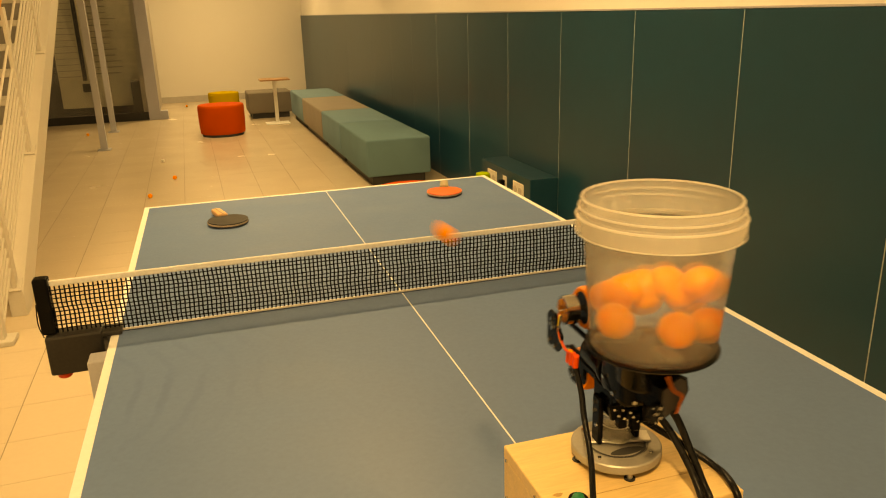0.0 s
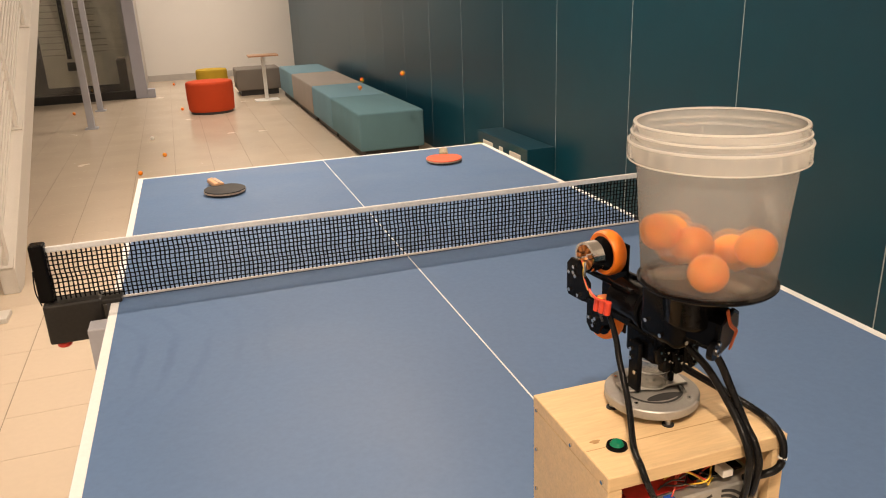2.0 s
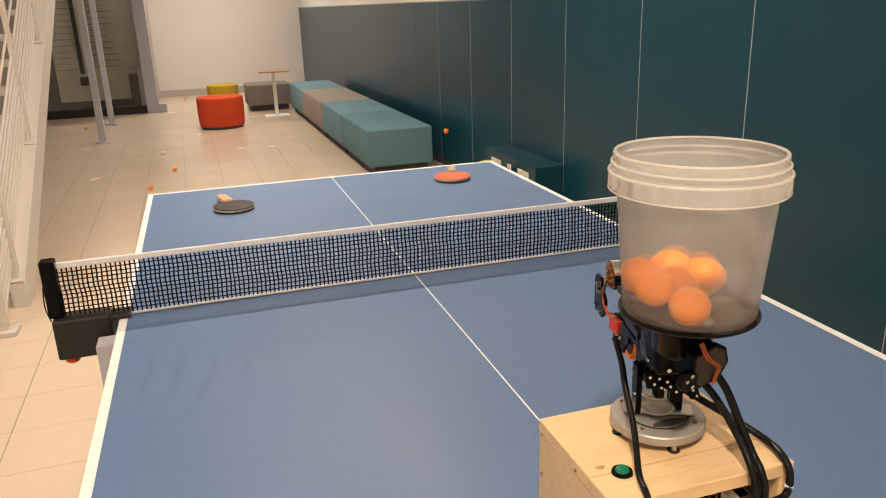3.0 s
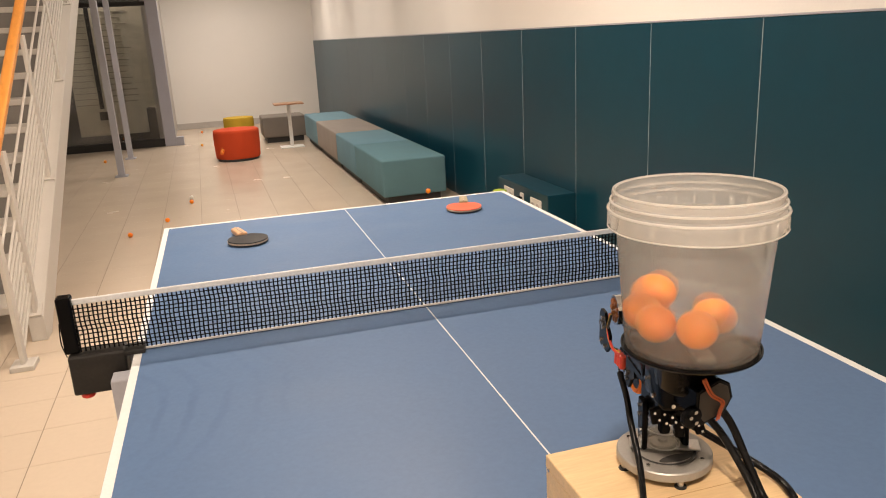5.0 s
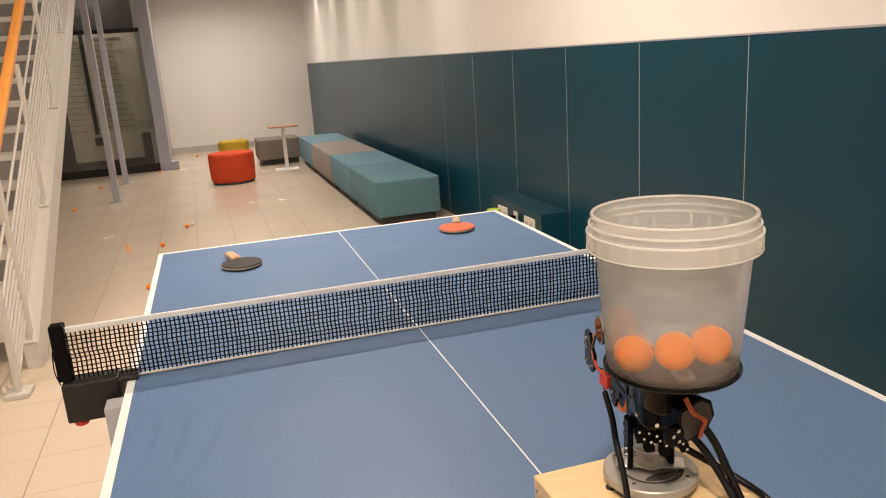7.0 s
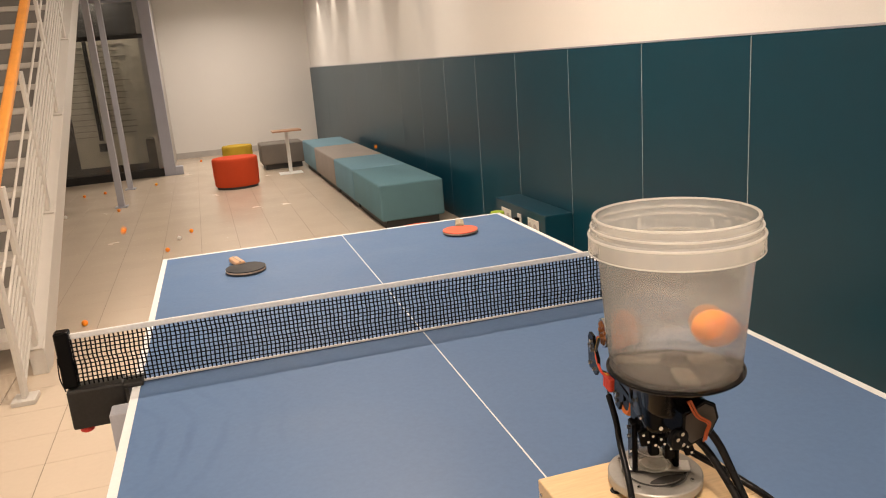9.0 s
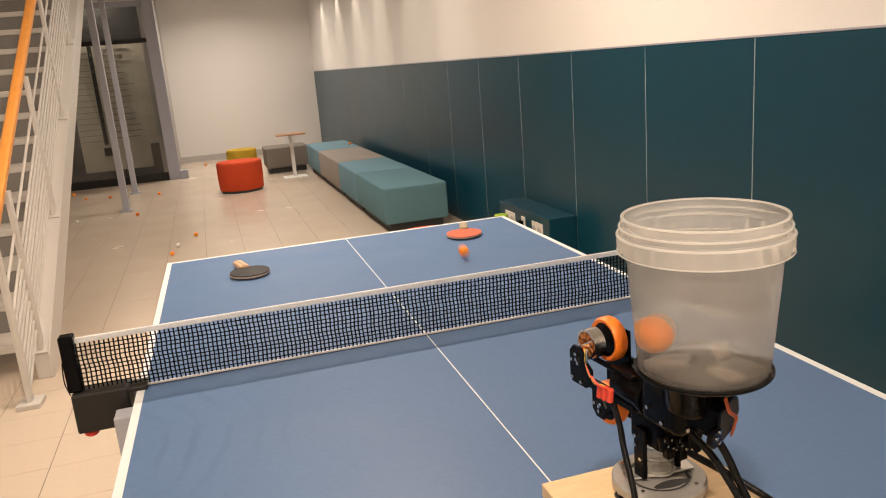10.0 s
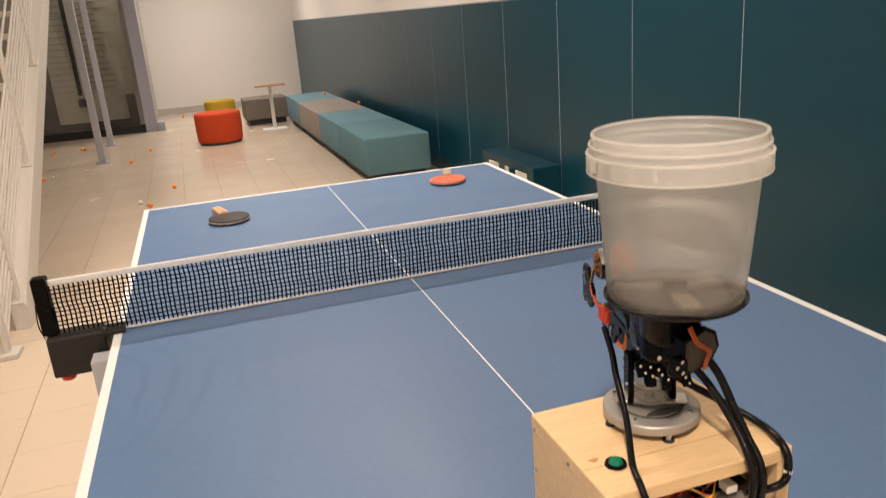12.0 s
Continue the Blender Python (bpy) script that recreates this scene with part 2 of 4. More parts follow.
# ---- mesh helpers ----
def mesh_object(name, bm, mat, smooth=False):
    bmesh.ops.recalc_face_normals(bm, faces=bm.faces)
    me = bpy.data.meshes.new(name)
    bm.to_mesh(me)
    bm.free()
    for m in (mat if isinstance(mat, (list, tuple)) else [mat]):
        me.materials.append(m)
    if smooth:
        for p in me.polygons:
            p.use_smooth = True
        me.set_sharp_from_angle(angle=radians(38))
    return new(name, me)


def part(name, bm, mat, parent, label="", smooth=False, m=None):
    ob = mesh_object(name, bm, mat, smooth)
    ob.parent = parent
    if m is not None:
        ob.matrix_basis = m
    if label:
        ob["label"] = label
    return ob


def thing(name, label, category, m=None, group="", kind="", site=None):
    ob = new(name)
    ob.empty_display_size = 0.05
    if m is not None:
        ob.matrix_basis = (site or Matrix()) @ m
    return tagged(ob, label, category, group, kind)


def block(x0, x1, y0, y1, z0, z1, bevel=0.0, segs=2, bm=None):
    bm = bm or bmesh.new()
    r = bmesh.ops.create_cube(bm, size=1.0)
    vs = r["verts"]
    bmesh.ops.scale(bm, verts=vs, vec=(x1 - x0, y1 - y0, z1 - z0))
    bmesh.ops.translate(bm, verts=vs, vec=((x0 + x1) / 2, (y0 + y1) / 2, (z0 + z1) / 2))
    if bevel:
        edges = list({e for v in vs for e in v.link_edges})
        bmesh.ops.bevel(bm, geom=edges, offset=bevel, segments=segs, affect="EDGES", profile=0.5)
    return bm


def rod(p0, p1, r, segs=16, r2=None, bm=None, bevel=0.0):
    bm = bm or bmesh.new()
    p0, p1 = Vector(p0), Vector(p1)
    d = p1 - p0
    m = Matrix.Translation((p0 + p1) / 2) @ d.to_track_quat("Z", "Y").to_matrix().to_4x4()
    r_ = bmesh.ops.create_cone(bm, cap_ends=True, segments=segs, radius1=r, radius2=r if r2 is None else r2, depth=d.length, matrix=m)
    if bevel:
        rim = [e for e in {e for v in r_["verts"] for e in v.link_edges} if any(len(f.verts) > 4 for f in e.link_faces)]
        bmesh.ops.bevel(bm, geom=rim, offset=bevel, segments=2, affect="EDGES", profile=0.5)
    return bm


def lathe(profile, segs=48, bm=None, closed=False):
    """Turns a profile of (radius, height) round the z axis."""
    bm = bm or bmesh.new()
    rings = []
    for r, z in profile:
        if r < 1e-6:
            rings.append([bm.verts.new((0, 0, z))])
        else:
            rings.append([bm.verts.new((r * math.cos(2 * math.pi * i / segs), r * math.sin(2 * math.pi * i / segs), z)) for i in range(segs)])
    pairs = list(zip(rings, rings[1:]))
    if closed:
        pairs.append((rings[-1], rings[0]))
    for a, b in pairs:
        for i in range(segs):
            j = (i + 1) % segs
            vs = [a[i % len(a)], a[j % len(a)], b[j % len(b)], b[i % len(b)]]
            vs = [v for k, v in enumerate(vs) if v not in vs[:k]]
            if len(vs) > 2:
                bm.faces.new(vs)
    return bm


def tube(points, r, segs=10, bm=None, steps=8):
    """A round cable through the points, smoothed."""
    bm = bm or bmesh.new()
    pts = [Vector(p) for p in points]
    pts = [2 * pts[0] - pts[1]] + pts + [2 * pts[-1] - pts[-2]]
    path = []
    for i in range(1, len(pts) - 2):
        a, b, c, d = pts[i - 1:i + 3]
        for k in range(steps):
            u = k / steps
            path.append(0.5 * (2 * b + (c - a) * u + (2 * a - 5 * b + 4 * c - d) * u * u + (3 * b - a - 3 * c + d) * u ** 3))
    path.append(pts[-2])
    rings = []
    for i, p in enumerate(path):
        d = (path[min(i + 1, len(path) - 1)] - path[max(i - 1, 0)]).normalized()
        side = d.cross(Vector((0.31, 0.17, 0.93))).normalized()
        up = side.cross(d)
        rings.append([bm.verts.new(p + r * (math.cos(2 * math.pi * k / segs) * side + math.sin(2 * math.pi * k / segs) * up)) for k in range(segs)])
    for a, b in zip(rings, rings[1:]):
        for k in range(segs):
            bm.faces.new((a[k], a[(k + 1) % segs], b[(k + 1) % segs], b[k]))
    bm.faces.new(rings[0])
    bm.faces.new(rings[-1])
    return bm


def plate(outline, z0, z1, bm=None, bevel=0.0):
    """A flat plate with the given outline in x and y."""
    bm = bm or bmesh.new()
    lo = [bm.verts.new((x, y, z0)) for x, y in outline]
    hi = [bm.verts.new((x, y, z1)) for x, y in outline]
    n = len(outline)
    bm.faces.new(lo[::-1])
    top = bm.faces.new(hi)
    for i in range(n):
        bm.faces.new((lo[i], lo[(i + 1) % n], hi[(i + 1) % n], hi[i]))
    if bevel:
        bmesh.ops.bevel(bm, geom=list(top.edges), offset=bevel, segments=2, affect="EDGES", profile=0.5)
    return bm


def turned(bm, m):
    bmesh.ops.transform(bm, matrix=m, verts=bm.verts)
    return bm


def structure(name, bm, mat, label, category):
    ob = mesh_object(name, bm, mat)
    ob.matrix_basis = SITE
    return tagged(ob, label, category, kind="structure")


WALL_X, BACK_Y, CEIL = 1.733, 13.2, 3.2

# ---- large structure ----
floor = structure("floor", block(-4.0, WALL_X + 0.2, -4.0, BACK_Y + 0.2, -0.2, -0.0015), GROUT, "pale beige rectangular stone tiles with thin grey joints", "floor")
wall_right = structure("wall_right", block(WALL_X + 0.02, WALL_X + 0.22, -4.0, BACK_Y + 0.2, -0.2, CEIL + 0.2), PLASTER, "white plaster wall clad with dark teal panels", "wall")
wall_right.matrix_basis = WALL
wall_back = structure("wall_back", block(-1.24, WALL_X + 0.02, BACK_Y, BACK_Y + 0.2, -0.2, CEIL + 0.2), PLASTER, "plain white plaster wall behind the poufs", "wall")
baseboard = structure("baseboard", block(-1.028, WALL_X, BACK_Y - 0.015, BACK_Y - 0.001, 0, 0.11, 0.003), GREY_TRIM, "grey stone skirting along the white wall", "baseboard")
wall_side = structure("wall_side", block(-1.24, -1.03, 11.0, BACK_Y + 0.2, -0.2, CEIL + 0.2), SHADED_PLASTER, "plaster return wall beside the glass door, greyed for shade", "wall")
wall_left = structure("wall_left", block(-4.0, -3.8, -4.0, BACK_Y + 0.2, -0.2, 5.2), PLASTER, "white plaster wall behind the staircase", "wall")
wall_rear = structure("wall_rear", block(-3.8, WALL_X + 0.02, -4.2, -4.0, -0.2, 5.2), PLASTER, "white plaster wall closing the hall", "wall")
ceiling = structure("ceiling", block(-1.45, WALL_X + 0.02, -4.0, BACK_Y + 0.2, CEIL, CEIL + 0.15), PLASTER, "white suspended ceiling with flush lamps", "ceiling")
ceiling_stairwell = structure("ceiling_stairwell", block(-3.8, -1.45, -4.0, BACK_Y + 0.2, 5.0, 5.15), PLASTER, "white ceiling over the stairwell", "ceiling")
wall_upper = structure("wall_upper", block(-1.45, -1.35, -4.0, BACK_Y + 0.2, CEIL + 0.15, 5.0), PLASTER, "white upper wall above the ceiling edge", "wall")


def ceiling_lights():
    for lx, ly, watts in LAMPS:
        lamp = thing("ceiling_light", "flat square ceiling lamp with warm white diffuser", "ceiling light", pose(lx, ly, CEIL), "ceiling lamps", site=SITE)
        w = 0.08 if ly < 2 else 0.3
        part("frame", block(-w - 0.04, w + 0.04, -w - 0.04, w + 0.04, -0.05, -0.002, 0.004), STRIP, lamp)
        part("diffuser", block(-w, w, -w, w, -0.056, -0.052), LIGHT_PANEL, lamp)
    for sy in SPOTS:
        s = thing("wall_spotlight", "small white spotlight washing the wall below", "spotlight", pose(1.46, sy, CEIL), "wall spotlights", site=WALL)
        part("stem", rod((0, 0, -0.002), (0, 0, -0.18), 0.012), STRIP, s)
        part("head", lathe([(0.034, -0.26), (0.04, -0.26), (0.04, -0.17), (0.03, -0.155), (0.0, -0.155)], 20), STRIP, s)


def wall_panels():
    joints = [0.776 + 0.8245 * k for k in range(-5, 17)]
    for a, b in zip(joints, joints[1:]):
        if a > BACK_Y - 0.05:
            break
        b = min(b, BACK_Y - 0.004)
        part("panel", block(WALL_X, WALL_X + 0.018, a + 0.003, b - 0.003, 0.0, 1.487, 0.0012, 1), TEAL_PANEL, wall_right)
        part("joint_strip", block(WALL_X + 0.0005, WALL_X + 0.018, a - 0.0017, a + 0.0017, 0.0, 1.486), JOINT, wall_right)
    part("top_trim", block(WALL_X - 0.002, WALL_X + 0.018, -3.9, BACK_Y - 0.01, 1.489, 1.497), FRAME_GREY, wall_right)


def socket_box():
    box_ = thing("socket_box", "low dark teal casing with electric sockets, fixed to the wall", "socket box", pose(0, 0, 0), site=WALL)
    part("casing", block(1.53, WALL_X - 0.001, 2.42, 3.27, 0.0, 0.45, 0.006), TEAL_PANEL, box_)
    for y in (2.60, 2.83, 3.06):
        w = 0.085 if y != 2.83 else 0.03
        s = part("socket", block(1.523, 1.5299, y - w, y + w, 0.30, 0.40, 0.003), SOCKET, box_, "white double socket plate")
        for dy in ((-0.04, 0.04) if w > 0.05 else (0.0,)):
            part("outlet", rod((1.5229, y + dy, 0.35), (1.518, y + dy, 0.35), 0.024, 20), GREY_TRIM, s)
    part("plug", block(1.485, 1.5225, 2.81, 2.85, 0.325, 0.375, 0.006), BLACK_PRINT, box_, "black plug in the socket")
    part("plug_cable", tube([(1.49, 2.83, 0.33), (1.47, 2.83, 0.25), (1.48, 2.85, 0.1), (1.5, 2.95, 0.012), (1.46, 3.25, 0.008)], 0.005), CABLE, box_)


# ---- table tennis table ----
TOP = 0.76


def tennis_table():
    table = thing("tennis_table", "blue table tennis table with white border lines", "tennis table", pose(0, 0, 0))
    for s in (-1, 1):
        y0, y1 = sorted((s * 0.004, s * 1.37))
        half = part("tabletop", block(-0.7625, 0.7625, y0, y1, TOP - 0.022, TOP, 0.0015, 1), TABLE_BLUE, table, "blue coated playing surface")
        part("side_line", block(-0.7615, -0.7425, y0 + 0.001, y1 - 0.001, TOP - 0.001, TOP + 0.0006), TABLE_WHITE, half)
        part("side_line", block(0.7425, 0.7615, y0 + 0.001, y1 - 0.001, TOP - 0.001, TOP + 0.0006), TABLE_WHITE, half)
        e0, e1 = sorted((s * 1.35, s * 1.369))
        part("end_line", block(-0.7424, 0.7424, e0, e1, TOP - 0.001, TOP + 0.0006), TABLE_WHITE, half)
        c0, c1 = sorted((s * 0.006, s * 1.3499))
        part("centre_line", block(-0.0015, 0.0015, c0, c1, TOP - 0.001, TOP + 0.0006), TABLE_WHITE, half)
        for sx in (-1, 1):
            part("apron", block(sx * 0.72 - 0.015, sx * 0.72 + 0.015, y0 + 0.03, y1 - 0.03, TOP - 0.07, TOP - 0.022, 0.003), STEEL_GREY, table)
            part("leg", block(sx * 0.60 - 0.02, sx * 0.60 + 0.02, s * 1.05 - 0.02, s * 1.05 + 0.02, 0.03, TOP - 0.07, 0.004), STEEL_GREY, table)
            part("foot", block(sx * 0.60 - 0.03, sx * 0.60 + 0.03, s * 1.05 - 0.03, s * 1.05 + 0.03, 0, 0.03, 0.004), BLACK_PRINT, table)
            part("leg", block(sx * 0.786 - 0.026, sx * 0.792 + 0.026, s * 0.085 - 0.03, s * 0.085 + 0.03, 0.101, TOP - 0.026, 0.004), STEEL_GREY, table)
        part("cross_bar", block(-0.6, 0.6, s * 1.05 - 0.015, s * 1.05 + 0.015, TOP - 0.07, TOP - 0.03, 0.003), STEEL_GREY, table)
    for sx in (-1, 1):
        part("wheel", rod((sx * 0.79, -0.02, 0.05), (sx * 0.75, -0.02, 0.05), 0.05, 24, bevel=0.006), BLACK_PRINT, table, "black rubber transport wheel")
        part("base_rail", block(sx * 0.77 - 0.02, sx * 0.77 + 0.02, -0.22, 0.22, 0.06, 0.10, 0.004), STEEL_GREY, table)
    return table


def table_net():
    net = thing("table_net", "black table tennis net with white top tape on clamps", "net", pose(0, 0, 0))
    x0, x1, z0, z1 = -0.884, 0.884, TOP + 0.004, TOP + 0.142
    bm = bmesh.new()
    rng = random.Random(3)
    nx, nz = 162, 12
    wob = [rng.uniform(-0.0012, 0.0012) for _ in range(nx + 1)]

    def sag(x, z):
        return 0.0018 * math.sin(9 * x + 1) * math.sin(math.pi * (z - z0) / (z1 - z0))
    for i in range(nx + 1):
        x = x0 + (x1 - x0) * i / nx
        prev = None
        for k in range(9):
            z = z0 + (z1 - z0) * k / 8
            xx = x + wob[i] * math.sin(math.pi * k / 8) + (0.0016 * math.sin(14 * x + k / 2) + 0.0009 * math.sin(6.5 * x + 1.9 * k)) * math.sin(math.pi * k / 8)
            y = sag(x, z)
            ring = [bm.verts.new((xx + dx, y + dy, z)) for dx, dy in ((-0.0018, -0.0008), (0.0018, -0.0008), (0.0018, 0.0008), (-0.0018, 0.0008))]
            if prev:
                for q in range(4):
                    bm.faces.new((prev[q], prev[(q + 1) % 4], ring[(q + 1) % 4], ring[q]))
            prev = ring
    for j in range(1, nz):
        z = z0 + (z1 - z0) * j / nz
        prev = None
        for i in range(0, nx + 1, 2):
            x = x0 + (x1 - x0) * i / nx
            zz = z + 0.0008 * math.sin(9 * x + 1.7 * j) + 0.0004 * math.sin(57 * x + 2.6 * j)
            y = sag(x, z)
            ring = [bm.verts.new((x, y + dy, zz + dz)) for dy, dz in ((-0.0008, -0.0012), (0.0008, -0.0012), (0.0008, 0.0012), (-0.0008, 0.0012))]
            if prev:
                for q in range(4):
                    bm.faces.new((prev[q], prev[(q + 1) % 4], ring[(q + 1) % 4], ring[q]))
            prev = ring
    part("netting", bm, NET_BLACK, net, "black square-mesh netting")
    part("top_tape", block(x0, x1, -0.0035, 0.0035, z1 - 0.002, TOP + 0.1525 + 0.003, 0.003), TAPE, net, "white cloth tape")
    part("bottom_tape", block(x0 + 0.11, x1 - 0.11, -0.003, 0.003, TOP + 0.001, TOP + 0.0065, 0.001), TAPE_GREY, net)
    for s in (-1, 1):
        a, b = sorted((s * 0.884, s * 0.918))
        part("post", block(a, b, -0.018, 0.018, TOP + 0.02, TOP + 0.165, 0.005), BLACK_PRINT, net, "black net post")
        a, b = sorted((s * 0.78, s * 0.912))
        clamp = part("clamp", block(a, b, -0.032, 0.032, TOP - 0.085, TOP + 0.018, 0.006), BLACK_STEEL, net, "black steel net clamp")
        a, b = sorted((s * 0.735, s * 0.80))
        part("jaw", block(a, b, -0.03, 0.03, TOP + 0.0008, TOP + 0.012, 0.002), BLACK_STEEL, clamp)
        part("jaw", block(a, b, -0.03, 0.03, TOP - 0.09, TOP - 0.074, 0.002), BLACK_STEEL, clamp)
        part("screw_knob", lathe([(0, 0), (0.014, 0), (0.017, -0.004), (0.017, -0.012), (0.012, -0.016), (0, -0.016)], 14), RED_PLASTIC, clamp, "red screw knob", m=pose(s * 0.885, -0.005, TOP - 0.0851))
        part("tension_cord", tube([(s * 0.919, -0.01, TOP + 0.10), (s * 0.922, -0.012, TOP + 0.05), (s * 0.915, -0.01, TOP + 0.012)], 0.0016, 6), CABLE, net)


def paddle(name, label, rubber, m, back, wood):
    """A bat lying flat, handle along -x."""
    p = thing(name, label, "paddle", m)
    out = []
    for i in range(40):
        a = 2 * math.pi * i / 40
        r = 1.0 + 0.03 * math.cos(2 * a)
        out.append((0.079 * r * math.cos(a), 0.075 * math.sin(a)))
    part("blade", plate([(x * 1.01, y * 1.01) for x, y in out], 0.003, 0.009), SPONGE, p, "pale wooden blade edge")
    part("rubber", plate([(max(x, -0.068), y) for x, y in out], 0.009, 0.0125, bevel=0.001), rubber, p)
    part("rubber", plate([(max(x, -0.068), y) for x, y in out], 0.0, 0.003), back, p)
    bm = block(-0.172, -0.062, -0.0145, 0.0145, -0.002, 0.019, 0.006)
    for v in bm.verts:
        v.co.y *= 1.0 + 0.7 * max(0, (-0.13 - v.co.x)) / 0.1 + 0.4 * max(0, v.co.x + 0.085) / 0.02
    handle = part("handle", bm, wood, p, "flared wooden handle", m=pose(0, 0, 0.002))
    part("handle_stripe", block(-0.1685, -0.064, -0.003, 0.003, 0.0185, 0.0213), SPONGE, handle)
    return p


# ---- lounge furniture ----
def bench(name, label, y0, y1, fabric, x0=0.935, x1=1.54, top=0.42):
    b = thing(name, label, "bench", pose((x0 + x1) / 2, (y0 + y1) / 2, 0), "upholstered benches", site=SITE)
    hx, hy = (x1 - x0) / 2, (y1 - y0) / 2 - 0.008
    part("cushion", block(-hx, hx, -hy, hy, 0.08, top, 0.02, 3), fabric, b, smooth=True)
    part("plinth", block(-hx + 0.05, hx - 0.05, -hy + 0.04, hy - 0.04, 0, 0.08), DARK, b, "recessed black plinth")
    part("seam", block(-hx - 0.0008, hx + 0.0008, -hy - 0.0008, hy + 0.0008, top - 0.022, top - 0.0195), fabric, b)


def pouf(label, x, y, r, h, fabric, squash=1.0, sides=0):
    p = thing("pouf", label, "pouf", pose(x, y, 0), "round poufs")
    bm = lathe([(0, 0.03), (r * 0.94, 0.03), (r * 0.97, 0.045), (r, h * 0.5), (r * 1.0, h - 0.03), (r * 0.985, h - 0.01), (r * 0.95, h), (r * 0.5, h + 0.006), (0, h + 0.007)], 56)
    if squash != 1:
        for v in bm.verts:
            v.co.y *= squash
    part("cushion", bm, fabric, p, smooth=True)
    bm = lathe([(0, 0), (r * 0.9, 0), (r * 0.9, 0.03), (0, 0.03)], 40)
    part("plinth", bm, DARK, p)
    bm = lathe([(r * 0.99, h - 0.035), (r * 1.006, h - 0.031), (r * 0.99, h - 0.027)], 56)
    if squash != 1:
        for v in bm.verts:
            v.co.y *= squash
    part("piping", bm, fabric, p)


def side_table():
    t = thing("side_table", "small side table with brown top and white pedestal", "side table", pose(0.515, 9.38, 0))
    part("tabletop", block(-0.21, 0.21, -0.16, 0.16, 0.62, 0.64, 0.004), TABLE_WOOD, t)
    part("pedestal", block(-0.025, 0.025, -0.02, 0.02, 0.012, 0.62, 0.004), STRIP, t, "white steel pedestal")
    part("base_plate", block(-0.17, 0.17, -0.14, 0.14, 0, 0.012, 0.003), STRIP, t, "flat white base plate")


# ---- staircase and glass door ----
def staircase():
    st = thing("staircase", "white steel staircase with pale treads and orange wooden handrail", "staircase", pose(0, 0, 0), kind="structure")
    slope, run = 0.614, 0.278
    rise = slope * run
    y_up = lambda y: 0.745 + slope * (y - 3.35)
    rail = lambda y: 1.545 + slope * (y - 3.2)
    x = -1.56
    for sx in (x, -2.93):
        bm = bmesh.new()
        prof = [(2.36, 0.0), (2.36, y_up(2.36)), (9.2, y_up(9.2)), (9.2, y_up(9.2) - 0.21), (2.48, 0.0)]
        a = [bm.verts.new((sx - 0.04, y, z)) for y, z in prof]
        b = [bm.verts.new((sx + 0.04, y, z)) for y, z in prof]
        bm.faces.new(a)
        bm.faces.new(b[::-1])
        for i in range(5):
            bm.faces.new((a[i], a[(i + 1) % 5], b[(i + 1) % 5], b[i]))
        bmesh.ops.recalc_face_normals(bm, faces=bm.faces)
        bmesh.ops.bevel(bm, geom=list(bm.edges), offset=0.004, segments=2, affect="EDGES", profile=0.5)
        part("stringer", bm, STAIR_WHITE, st, "white painted steel stringer")
    for k in range(24):
        y, z = 2.52 + run * k, rise * (k + 1)
        tread = part("tread", block(-2.885, x - 0.042, y - 0.02, y + run + 0.02, z - 0.045, z, 0.005, 1), TREAD, st, "pale stone tread")
        part("nosing", block(-2.885, x - 0.044, y - 0.0215, y - 0.0195, z - 0.04, z - 0.006), STAIR_WHITE, tread)
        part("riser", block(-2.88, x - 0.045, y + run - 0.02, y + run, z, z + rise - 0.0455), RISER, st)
    bm = bmesh.new()
    ends = []
    for y in (2.1, 9.2):
        ring = []
        for q in range(20):
            w = 2 * math.pi * q / 20
            cx, cz = math.cos(w), math.sin(w)
            k = 1.0 / max(abs(cx) ** 4 + abs(cz) ** 4, 1e-9) ** 0.25
            ring.append(bm.verts.new((x - 0.029 + 0.029 * cx * k, y, rail(y) + 0.029 * cz * k)))
        ends.append(ring)
    for q in range(20):
        bm.faces.new((ends[0][q], ends[0][(q + 1) % 20], ends[1][(q + 1) % 20], ends[1][q]))
    bm.faces.new(ends[0][::-1])
    bm.faces.new(ends[1])
    part("handrail", bm, HANDRAIL, st, "orange varnished wooden handrail", smooth=True)
    posts = [2.0, 2.40] + [3.35 + 0.935 * k for k in range(7)]
    for i, y in enumerate(posts):
        z0 = 0.0 if i == 0 else y_up(y) - 0.004
        z1 = rail(max(y, 2.13)) - 0.028
        p = part("post", block(x - 0.011, x + 0.011, y - 0.03, y + 0.03, z0, z1, 0.003), STAIR_WHITE, st)
        if i == 0:
            part("foot_plate", block(x - 0.055, x + 0.055, y - 0.065, y + 0.06, 0, 0.026, 0.004), STAIR_WHITE, p)
        else:
            foot = turned(block(-0.034, 0.034, -0.045, 0.045, 0.0, 0.012, 0.002), Matrix.Translation((x, y, y_up(y))) @ Matrix.Rotation(math.atan(slope), 4, "X"))
            part("foot_plate", foot, STAIR_WHITE, p)
    for off in (-0.236, -0.372, -0.43, -0.489, -0.543, -0.603, -0.659, -0.714, -0.768):
        part("rail_bar", rod((x - 0.004, 2.0, rail(2.0) + off), (x - 0.004, 9.2, rail(9.2) + off), 0.008, 10), STAIR_WHITE, st, smooth=True)
    for cx, cy, w, top in ((-1.705, 8.02, 0.038, 3.4), (-1.745, 9.62, 0.036, 4.2)):
        c = part("column", block(cx - w, cx + w, cy - w, cy + w, 0.015, top, 0.004), STEEL_GREY, st, "grey square steel support column")
        part("base_plate", block(cx - w - 0.035, cx + w + 0.035, cy - w - 0.035, cy + w + 0.035, 0, 0.015, 0.002), STEEL_GREY, c)


